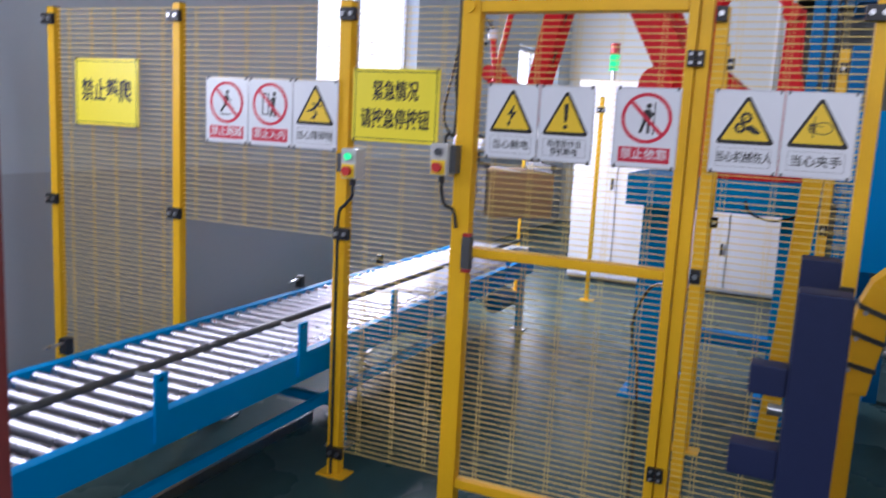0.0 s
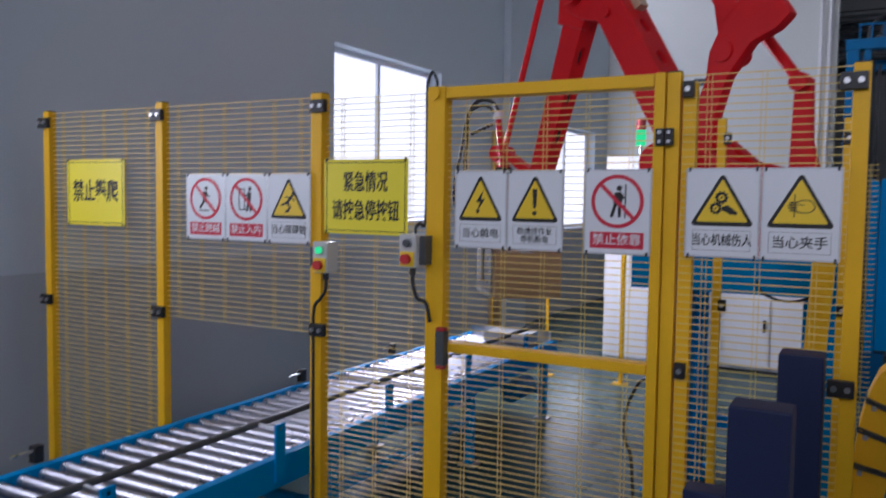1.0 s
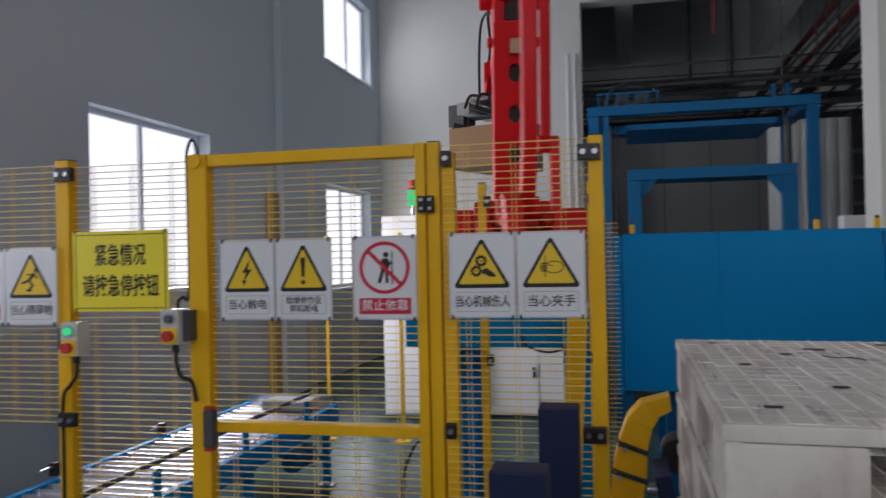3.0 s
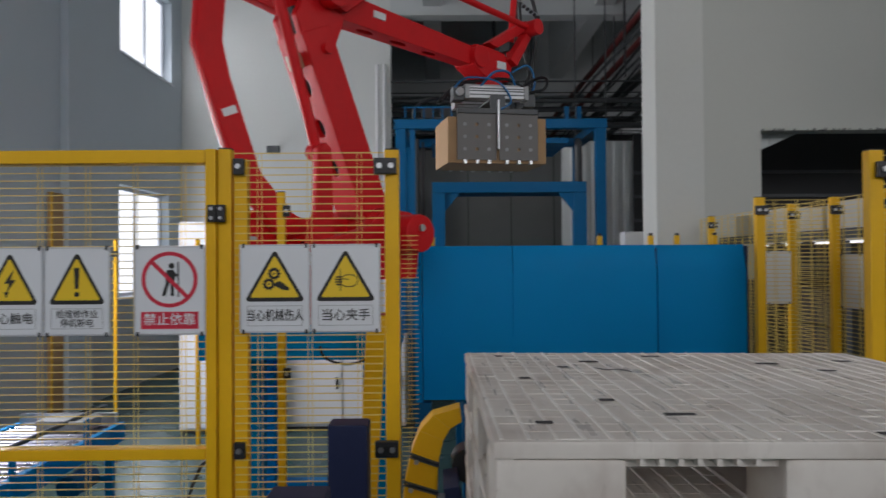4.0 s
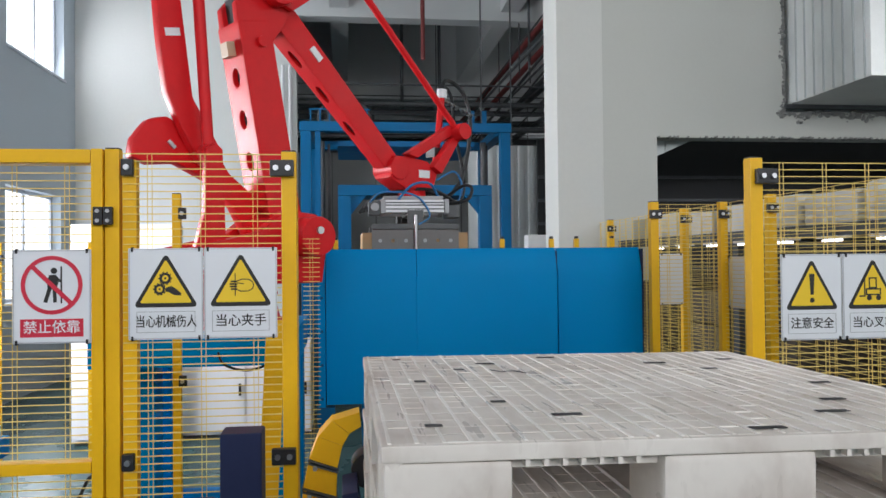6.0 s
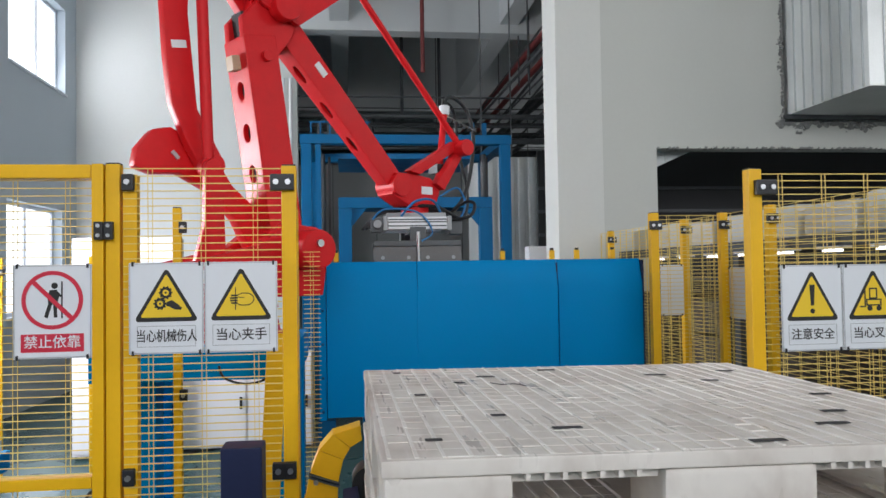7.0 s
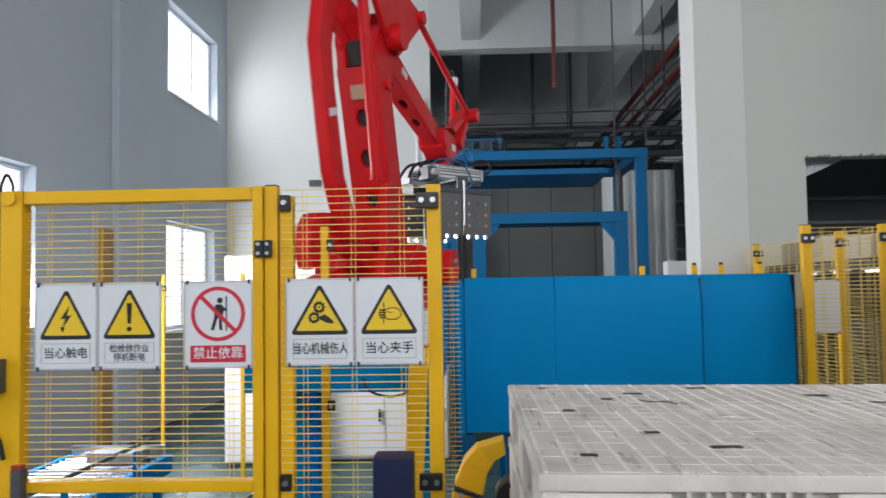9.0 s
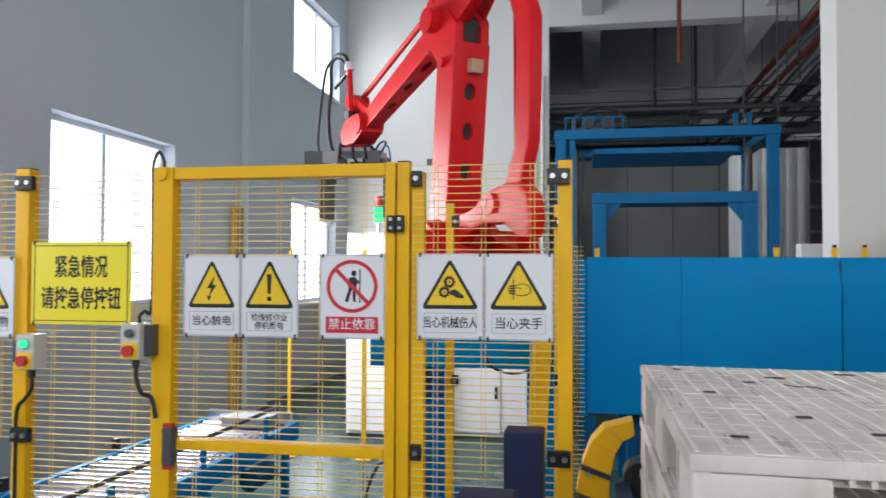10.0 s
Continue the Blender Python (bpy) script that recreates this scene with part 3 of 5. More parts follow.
def emblem(kind, bm, y0, y1, s):
    """The small black picture within a warning sign, drawn plainly."""
    if kind == "bolt":
        prism(bm, [(0.014 * s, 0.05 * s), (-0.02 * s, 0.0), (-0.002 * s, 0.0), (-0.012 * s, -0.035 * s), (0.022 * s, 0.014 * s), (0.004 * s, 0.012 * s)], y0, y1)
        prism(bm, [(-0.02 * s, -0.03 * s), (-0.002 * s, -0.03 * s), (-0.012 * s, -0.052 * s)], y0, y1)
    elif kind == "mark":
        prism(bm, [(-0.01 * s, 0.055 * s), (0.01 * s, 0.055 * s), (0.006 * s, -0.02 * s), (-0.006 * s, -0.02 * s)], y0, y1)
        disc(bm, 0.009 * s, 0, -0.04 * s, y0, y1)
    elif kind == "gear":
        for cx, cz, r in ((-0.002, 0.026, 0.021), (-0.022, -0.014, 0.02)):
            hoop(bm, r * 0.55 * s, r * s, cx * s, cz * s, y0, y1)
            disc(bm, r * 0.2 * s, cx * s, cz * s, y0, y1, 10)
            for k in range(10):
                a = k * math.pi / 5
                bar(bm, (cx + r * 0.9 * math.cos(a)) * s, (cz + r * 0.9 * math.sin(a)) * s, (cx + r * 1.18 * math.cos(a)) * s, (cz + r * 1.18 * math.sin(a)) * s, 0.006 * s, y0, y1)
        prism(bm, [(0.002 * s, -0.008 * s), (0.02 * s, -0.002 * s), (0.038 * s, -0.014 * s), (0.056 * s, -0.03 * s), (0.053 * s, -0.038 * s), (0.03 * s, -0.036 * s), (0.012 * s, -0.026 * s), (-0.002 * s, -0.022 * s)], y0, y1)
    elif kind == "press":
        bar(bm, -0.02 * s, 0.042 * s, -0.02 * s, -0.042 * s, 0.0035 * s, y0, y1)
        palm = [(-0.012, 0.013), (0.004, 0.02), (0.03, 0.019), (0.044, 0.009), (0.048, -0.004), (0.042, -0.017), (0.026, -0.025), (0.0, -0.025), (-0.012, -0.02)]
        for (ax, az), (bx, bz) in zip(palm, palm[1:]):
            bar(bm, ax * s, az * s, bx * s, bz * s, 0.0035 * s, y0, y1)
        for k in range(4):
            z = (-0.017 + 0.0095 * k) * s
            bar(bm, (-0.042 + 0.004 * abs(k - 1.5)) * s, z, -0.012 * s, z, 0.0062 * s, y0, y1)
        bar(bm, -0.012 * s, 0.006 * s, 0.012 * s, 0.002 * s, 0.003 * s, y0, y1)
    elif kind == "trip":
        disc(bm, 0.009 * s, 0.026 * s, 0.036 * s, y0, y1, 12)
        bar(bm, -0.008 * s, -0.004 * s, 0.02 * s, 0.026 * s, 0.013 * s, y0, y1)
        bar(bm, 0.012 * s, 0.02 * s, 0.034 * s, 0.006 * s, 0.006 * s, y0, y1)
        bar(bm, 0.008 * s, 0.018 * s, -0.016 * s, 0.022 * s, 0.006 * s, y0, y1)
        bar(bm, -0.008 * s, -0.004 * s, -0.04 * s, -0.014 * s, 0.009 * s, y0, y1)
        bar(bm, -0.004 * s, -0.006 * s, 0.012 * s, -0.026 * s, 0.009 * s, y0, y1)
        bar(bm, 0.012 * s, -0.026 * s, -0.006 * s, -0.034 * s, 0.008 * s, y0, y1)
        box(bm, -0.018 * s, 0.004 * s, y0, y1, -0.046 * s, -0.036 * s)
    elif kind == "truck":
        outline(bm, -0.03 * s, 0.03 * s, -0.025 * s, 0.0, 0.005 * s, y0, y1)
        outline(bm, -0.018 * s, 0.014 * s, 0.0, 0.04 * s, 0.005 * s, y0, y1)
        bar(bm, -0.034 * s, 0.045 * s, -0.034 * s, -0.03 * s, 0.005 * s, y0, y1)
        bar(bm, -0.055 * s, -0.028 * s, -0.034 * s, -0.028 * s, 0.005 * s, y0, y1)
        disc(bm, 0.01 * s, -0.016 * s, -0.034 * s, y0, y1)
        disc(bm, 0.01 * s, 0.02 * s, -0.034 * s, y0, y1)
    elif kind == "upright":
        bar(bm, 0.027 * s, 0.056 * s, 0.027 * s, -0.055 * s, 0.0045 * s, y0, y1)
        disc(bm, 0.0095 * s, 0.006 * s, 0.043 * s, y0, y1, 12)
        prism(bm, [(-0.008 * s, 0.03 * s), (0.012 * s, 0.031 * s), (0.02 * s, 0.012 * s), (0.012 * s, -0.014 * s), (-0.012 * s, -0.012 * s), (-0.014 * s, 0.008 * s)], y0, y1)
        bar(bm, -0.006 * s, -0.01 * s, -0.019 * s, -0.052 * s, 0.011 * s, y0, y1)
        bar(bm, 0.007 * s, -0.01 * s, 0.009 * s, -0.052 * s, 0.01 * s, y0, y1)
        bar(bm, 0.012 * s, 0.024 * s, 0.026 * s, 0.01 * s, 0.006 * s, y0, y1)
    elif kind == "step":
        disc(bm, 0.009 * s, 0.004 * s, 0.043 * s, y0, y1, 12)
        bar(bm, 0.0, 0.024 * s, 0.024 * s, 0.006 * s, 0.006 * s, y0, y1)
        bar(bm, 0.0, 0.026 * s, -0.022 * s, 0.008 * s, 0.006 * s, y0, y1)
        bar(bm, 0.0, 0.03 * s, -0.006 * s, -0.01 * s, 0.022 * s, y0, y1)
        bar(bm, -0.006 * s, -0.008 * s, -0.032 * s, -0.04 * s, 0.011 * s, y0, y1)
        bar(bm, 0.0, -0.008 * s, 0.035 * s, -0.03 * s, 0.011 * s, y0, y1)
        bar(bm, -0.035 * s, -0.05 * s, 0.02 * s, -0.05 * s, 0.005 * s, y0, y1)
    elif kind == "entry":
        outline(bm, -0.04 * s, -0.006 * s, -0.045 * s, 0.045 * s, 0.005 * s, y0, y1)
        disc(bm, 0.009 * s, 0.02 * s, 0.043 * s, y0, y1, 12)
        bar(bm, 0.012 * s, 0.022 * s, -0.012 * s, 0.008 * s, 0.006 * s, y0, y1)
        bar(bm, 0.018 * s, 0.03 * s, 0.014 * s, -0.01 * s, 0.02 * s, y0, y1)
        bar(bm, 0.012 * s, -0.01 * s, 0.004 * s, -0.05 * s, 0.011 * s, y0, y1)
        bar(bm, 0.018 * s, -0.01 * s, 0.026 * s, -0.05 * s, 0.011 * s, y0, y1)


def ties(parent, w, h):
    for sx in (-1, 1):
        for z in (0.004, h - 0.004):
            part("cable_tie", box(B(), sx * (w / 2 - 0.012) - 0.003, sx * (w / 2 - 0.012) + 0.003, -0.006, 0.012, z - 0.007, z + 0.007), M_BLACK, parent)


def sign(x0, x1, z0, z1, style, words, picture, label):
    w, h = x1 - x0 - 0.002, z1 - z0
    s = thing("warning_sign", label, "sign", pose((x0 + x1) / 2, FY - 0.041, z0, 0, 0, 0), group="signs on the fence")
    part("plate", box(B(), -w / 2, w / 2, -0.0015, 0.0015, 0, h), M_PLATE, s, bevel=0.001)
    a, b = -0.0024, -0.001
    part("rim", outline(B(), -w / 2 + 0.002, w / 2 - 0.002, 0.002, h - 0.002, 0.0025, a, b), M_STEEL, s)
    k = w / 0.225
    if style == "warn":
        tw, th = 0.196 * k, 0.171 * h / 0.286
        z = 0.101 * h / 0.286
        part("triangle", tri(tw, th, z, 0.009, a, b), M_SIGNK, s)
        part("yellow_field", tri(tw * 0.8, th * 0.8, z + th * 0.078, 0.004, a - 0.0008, a + 0.0002), M_SIGNY, s)
        bm = B()
        emblem(picture, bm, a - 0.0016, a - 0.0006, k * (0.84 if picture in ("gear", "press") else 0.95))
        bmesh.ops.translate(bm, verts=bm.verts, vec=(0, 0, z + th * 0.4))
        part("emblem", bm, M_SIGNK, s)
        part("caption_frame", outline(B(), -0.088 * k, 0.088 * k, 0.022, 0.088 * h / 0.286, 0.0016, a, b), M_GREY, s)
        lines = words.split("/")
        for i, line in enumerate(lines):
            size = 0.041 * k if len(lines) == 1 else 0.029
            bm = lettering(line, size, min(0.97, 0.184 * k / len(line) / size) if len(lines) == 1 else 0.92, 0.012)
            bmesh.ops.translate(bm, verts=bm.verts, vec=(0, a, 0.054 * h / 0.286 + (0.014 if len(lines) == 2 and i == 0 else -0.015 if len(lines) == 2 else 0)))
            part("caption", bm, M_SIGNK, s)
    else:
        cz, r = 0.178 * h / 0.286, 0.088 * k
        bm = B()
        emblem(picture, bm, a, b, k)
        bmesh.ops.translate(bm, verts=bm.verts, vec=(0, 0, cz))
        part("emblem", bm, M_SIGNK, s)
        part("ring", ring(r * 0.86, r, cz, a - 0.001, b), M_SIGNR, s)
        part("slash", bar(B(), -r * 0.65, cz + r * 0.65, r * 0.65, cz - r * 0.65, 0.013 * k, a - 0.0008, b), M_SIGNR, s)
        part("caption_field", box(B(), -0.09 * k, 0.09 * k, a, b, 0.02, 0.075 * h / 0.286), M_SIGNR, s)
        bm = lettering(words, 0.041 * k, 1.0)
        bmesh.ops.translate(bm, verts=bm.verts, vec=(0, a - 0.0008, 0.048 * h / 0.286))
        part("caption", bm, M_PLATE, s)
    ties(s, w, h)
    return s


def notice(x0, x1, z0, z1, lines, label):
    w, h = x1 - x0, z1 - z0
    s = thing("notice_board", label, "sign", pose((x0 + x1) / 2, FY - 0.041, z0, 0, 0, 0), group="signs on the fence")
    part("plate", box(B(), -w / 2, w / 2, -0.0015, 0.0015, 0, h), M_NOTICE, s, bevel=0.001)
    part("rim", outline(B(), -w / 2 + 0.012, w / 2 - 0.012, 0.012, h - 0.012, 0.003, -0.0024, -0.001), M_SIGNK, s)
    for text, size, z, wide in lines:
        bm = lettering(text, size, wide, 0.03)
        bmesh.ops.translate(bm, verts=bm.verts, vec=(0, -0.0024, z * h))
        part("caption", bm, M_SIGNK, s)
    ties(s, w, h)


notice(-3.05, -2.63, 1.516, 1.838, (("禁止攀爬", 0.115, 0.5, 0.72),), "yellow notice board with black writing tied to mesh")
sign(-2.22, -1.98, 1.474, 1.766, "ban", "禁止跨越", "step", "white prohibition sign with red ring, no stepping over")
sign(-1.98, -1.741, 1.474, 1.766, "ban", "禁止入内", "entry", "white prohibition sign with red ring, no entry")
sign(-1.741, -1.51, 1.474, 1.766, "warn", "当心障碍物", "trip", "white warning sign with yellow triangle, mind obstacles")
notice(-1.441, -1.041, 1.524, 1.822, (("紧急情况", 0.086, 0.68, 0.62), ("请按急停按钮", 0.086, 0.3, 0.62)), "yellow emergency notice board with two lines of writing")
sign(-0.838, -0.625, 1.491, 1.775, "warn", "当心触电", "bolt", "white warning sign, yellow triangle with lightning")
sign(-0.625, -0.411, 1.491, 1.775, "warn", "检维修作业/停机断电", "mark", "white warning sign, yellow triangle with exclamation mark")
sign(-0.338, -0.107, 1.491, 1.777, "ban", "禁止依靠", "upright", "white prohibition sign with red ring, no leaning")
sign(0.0, 0.227, 1.496, 1.779, "warn", "当心机械伤人", "gear", "white warning sign, yellow triangle with cog wheels")
sign(0.227, 0.453, 1.496, 1.779, "warn", "当心夹手", "press", "white warning sign, yellow triangle about pinching")
sign(2.14, 2.367, 1.447, 1.741, "warn", "注意安全", "mark", "white warning sign with exclamation mark beside pallets")
sign(2.367, 2.594, 1.447, 1.741, "warn", "当心叉车", "truck", "white warning sign with a forklift in its triangle")


for m, w in ((pose(2.63, 4.88, 1.458), 0.145), (pose(SIDE_X + 0.03, 4.72, 1.437, 0, 0, 90), 0.235)):
    s = thing("sign_back", "blank white back of a sign on the side fence", "sign", m, group="signs on the fence")
    part("plate", box(B(), -w / 2, w / 2, -0.0015, 0.0015, 0, 0.305), M_PLATE, s, bevel=0.001)
    ties(s, w, 0.305)


def button_box(x, z, lit, label):
    b = thing("button_box", label, "control box", pose(x, FY - 0.036, z), group="push-button boxes")
    body = part("body", box(B(), -0.036, 0.036, -0.075, 0.0, 0, 0.125), M_ENCL, b, "grey plastic enclosure", bevel=0.005)
    part("face_plate", box(B(), -0.03, 0.03, -0.079, -0.0755, 0.004, 0.06), M_SIGNY, b)
    part("stop_button", rod(B(), (0, -0.079, 0.032), (0, -0.1, 0.032), 0.019, 18), M_BUTTON, b, "red emergency stop button")
    part("push_button", rod(B(), (0, -0.075, 0.092), (0, -0.09, 0.092), 0.014, 18), M_GREEN if lit else M_DGREY, b, "green lit push button" if lit else "dark push button")
    part("collar", ring(0.014, 0.02, 0.092, -0.08, -0.0755), M_STEEL, b)
    part("gland", rod(B(), (0, -0.035, -0.03), (0, -0.035, 0.0), 0.013, 10), M_BLACK, b)
    return b


button_box(-1.41, 1.366, True, "grey two-button box with a green lit button")
button_box(-1.0, 1.41, False, "grey emergency stop box bracketed to the gate post")
part("bracket", box(B(), -0.086, -0.037, -0.03, 0.004, 0.02, 0.1), M_DGREY, bpy.data.objects["button_box"], bevel=0.003)
part("bracket", box(B(), 0.037, 0.062, -0.05, 0.006, 0.01, 0.12), M_DGREY, bpy.data.objects["button_box.001"], bevel=0.003)
whole("cable", hose(B(), [(-1.41, FY - 0.07, 1.339), (-1.412, FY - 0.07, 1.29), (-1.455, FY - 0.05, 1.25), (-1.49, FY - 0.045, 1.2), (-1.492, FY - 0.045, 1.0), (-1.492, FY - 0.045, 0.4), (-1.492, FY - 0.045, 0.02)], 0.007), M_HOSE, "black cable running down the fence post", "cable")
whole("cable", hose(B(), [(-1.0, FY - 0.07, 1.384), (-0.998, FY - 0.07, 1.34), (-0.985, FY - 0.06, 1.29), (-0.955, FY - 0.045, 1.27), (-0.94, FY - 0.04, 1.2)], 0.008), M_HOSE, "black cable looping to the gate post", "cable")
whole("cable", hose(B(), [(-1.0, FY - 0.05, 1.535), (-1.0, FY - 0.05, 1.56), (-0.994, FY - 0.03, 1.575), (-0.985, FY, 1.6), (-0.985, FY, 2.0), (-0.985, FY - 0.0, 2.1), (-0.965, FY, 2.15), (-0.945, FY, 2.12), (-0.942, FY, 2.094)], 0.006), M_HOSE, "black cable up the gate post, looped over its top", "cable")

whole("cable", hose(B(), [(-0.12, FY + 0.045, 1.06), (-0.15, FY + 0.1, 1.05), (-0.2, FY + 0.2, 1.0), (-0.25, FY + 0.24, 0.89), (-0.252, FY + 0.24, 0.78), (-0.225, FY + 0.24, 0.7), (-0.2, FY + 0.2, 0.4), (-0.2, FY + 0.16, 0.008)], 0.006), M_HOSE, "thin black cable hanging from the gate rail", "cable")

# ---------- roller conveyor ----------
CX0, CX1, CZT = -2.40, -1.62, 0.575


def conveyor():
    c = thing("roller_conveyor", "blue roller conveyor with shiny steel rollers running under the fence", "conveyor")
    for x in (CX0, CX1 - 0.045):
        bm = box(B(), x, x + 0.045, 0.6, 6.05, CZT - 0.13, CZT)
        part("side_frame", bm, M_BLUE, c, "blue painted side channel", bevel=0.004)
    roller = None
    y = 0.68
    while y < 6.0:
        if roller is None:
            bm = rod(B(), (CX0 + 0.047, 0, 0), (CX1 - 0.047, 0, 0), 0.0235, 16)
            roller = part("roller", bm, M_ROLL, c, m=pose(0, y, CZT - 0.03))
            mesh = roller.data
        else:
            o = new("roller", mesh)
            o.parent = c
            o.matrix_basis = pose(0, y, CZT - 0.03)
        y += 0.094
    for y in (1.2, 3.15, 4.6, 5.85):
        for x in (CX0 + 0.005, CX1 - 0.055):
            part("leg", box(B(), x, x + 0.05, y - 0.025, y + 0.025, 0.012, CZT - 0.131), M_BLUE, c, bevel=0.003)
            part("foot", box(B(), x - 0.03, x + 0.08, y - 0.05, y + 0.05, 0, 0.012), M_STEEL, c)
        part("stretcher", box(B(), CX0 + 0.056, CX1 - 0.056, y - 0.02, y + 0.02, 0.2, 0.24), M_BLUE, c)
    part("brace", box(B(), CX1 - 0.05, CX1 - 0.02, 1.226, 3.124, 0.27, 0.31), M_BLUE, c)
    part("brace", box(B(), CX1 - 0.05, CX1 - 0.02, 3.176, 4.574, 0.27, 0.31), M_BLUE, c)
    # dark sheet added under the rollers so that their gaps look shaded
    part("gap_shade_sheet", box(B(), CX0 + 0.047, CX1 - 0.047, 0.62, 5.98, CZT - 0.125, CZT - 0.115), M_DARK, c, "added dark sheet that stands in for shade between the rollers")
    # raised guide rail on brackets
    part("guide_rail", rod(B(), (-1.74, 0.7, 0.7), (-1.74, 6.0, 0.7), 0.014, 10), M_DGREY, c, "dark grey tube guide rail")
    for y in (1.0, 1.9, 2.75, 3.6, 4.5, 5.4):
        b = part("bracket", box(B(), CX1 + 0.001, CX1 + 0.012, y - 0.03, y + 0.03, CZT - 0.1, 0.72), M_BLUE, c)
        part("clamp_rod", rod(B(), (CX1 + 0.012, y, 0.7), (-1.755, y, 0.7), 0.008, 8), M_STEEL, b)
    for y in (2.2, 3.9, 4.9):
        s = part("sensor", box(B(), CX0 - 0.04, CX0 - 0.002, y - 0.02, y + 0.02, CZT + 0.001, CZT + 0.07), M_BLACK, c, "small black photo sensor")
        part("sensor_arm", rod(B(), (CX0 - 0.02, y, CZT + 0.05), (CX0 - 0.02, y - 0.11, CZT + 0.05), 0.007, 8), M_STEEL, s)
    part("end_stop", box(B(), CX0 + 0.05, CX1 - 0.05, 6.0, 6.04, CZT - 0.06, CZT + 0.07), M_STEEL, c, "steel end stop plate")
    part("stop_cylinder", box(B(), -2.1, -1.75, 5.72, 5.95, CZT + 0.0, CZT + 0.07), M_GREY, c, "grey pusher block")
    part("motor", rod(B(), (-1.6, 5.1, 0.36), (-1.6, 5.4, 0.36), 0.07, 16), M_BLUE_D, c, "blue drive motor")


conveyor()
whole("floor_channel", box(B(), -1.99, -1.94, 2.2, 3.35, 0, 0.05), M_STEEL, "pale steel channel lying on the floor", "cable channel", bevel=0.004)
col = thing("steel_column", "dark red painted steel column beside the conveyor", "column")
part("shaft", box(B(), -1.0, -0.87, 0.64, 0.78, 0.01, 3.2), M_PIPE, col, bevel=0.006)
part("base_plate", box(B(), -1.04, -0.83, 0.6, 0.82, 0, 0.01), M_PIPE, col)

# ---------- white cabinets by the far wall ----------
def cabinet(x0, x1, y0, y1, z1, label, doors=1):
    c = thing("control_cabinet", label, "cabinet", group="control cabinets")
    part("plinth", box(B(), x0 + 0.02, x1 - 0.02, y0 + 0.03, y1, 0, 0.03), M_DGREY, c)
    part("body", box(B(), x0, x1, y0, y1, 0.03, z1), M_CAB, c, bevel=0.006)
    w = (x1 - x0) / doors
    for i in range(doors):
        d = part("door", box(B(), x0 + i * w + 0.012, x0 + (i + 1) * w - 0.012, y0 - 0.022, y0 - 0.001, 0.06, z1 - 0.03), M_CAB, c, bevel=0.004)
        part("handle", box(B(), x0 + (i + 1) * w - 0.07, x0 + (i + 1) * w - 0.045, y0 - 0.036, y0 - 0.023, z1 * 0.5 - 0.06, z1 * 0.5 + 0.06), M_BLACK, d)
    return c


cabinet(-1.95, -0.99, 8.3, 8.75, 2.13, "tall white electrical cabinet with a signal tower on top", doors=2)
cabinet(-0.97, 0.32, 8.45, 9.0, 0.95, "low white control cabinet on the floor", doors=2)
tower = thing("signal_tower", "signal tower with a lit green segment, standing on a cabinet", "signal lamp", pose(-1.66, 8.5, 2.13))
part("pole", rod(B(), (0, 0, 0), (0, 0, 0.12), 0.02, 10), M_STEEL, tower)
part("green_segment", rod(B(), (0, 0, 0.12), (0, 0, 0.28), 0.05, 16), M_GREEN, tower, "glowing green lamp")
part("red_segment", rod(B(), (0, 0, 0.285), (0, 0, 0.4), 0.05, 16), M_REDLAMP, tower, "unlit red lamp")
fence_post(-2.187, 7.3, 1.92, w=0.028, clamps=(1.8,))
fence_post(-1.465, 7.3, 1.92, w=0.036, clamps=(1.8,))
board = thing("wooden_board", "tall brown wooden board standing against the wall", "board")
part("plank", box(B(), -3.59, -3.55, 8.95, 9.25, 0, 2.5), M_CARD, board, bevel=0.004)
part("edge_strip", box(B(), -3.549, -3.54, 8.95, 8.98, 0, 2.5), M_YEL, board)
whole("cable", hose(B(), [(0.05, 4.246, 1.3), (0.07, 4.238, 1.25), (0.12, 4.236, 1.222), (0.19, 4.236, 1.21), (0.26, 4.236, 1.225), (0.31, 4.238, 1.26), (0.33, 4.246, 1.3)], 0.006), M_HOSE, "black cable sagging along the robot stand's edge", "cable")

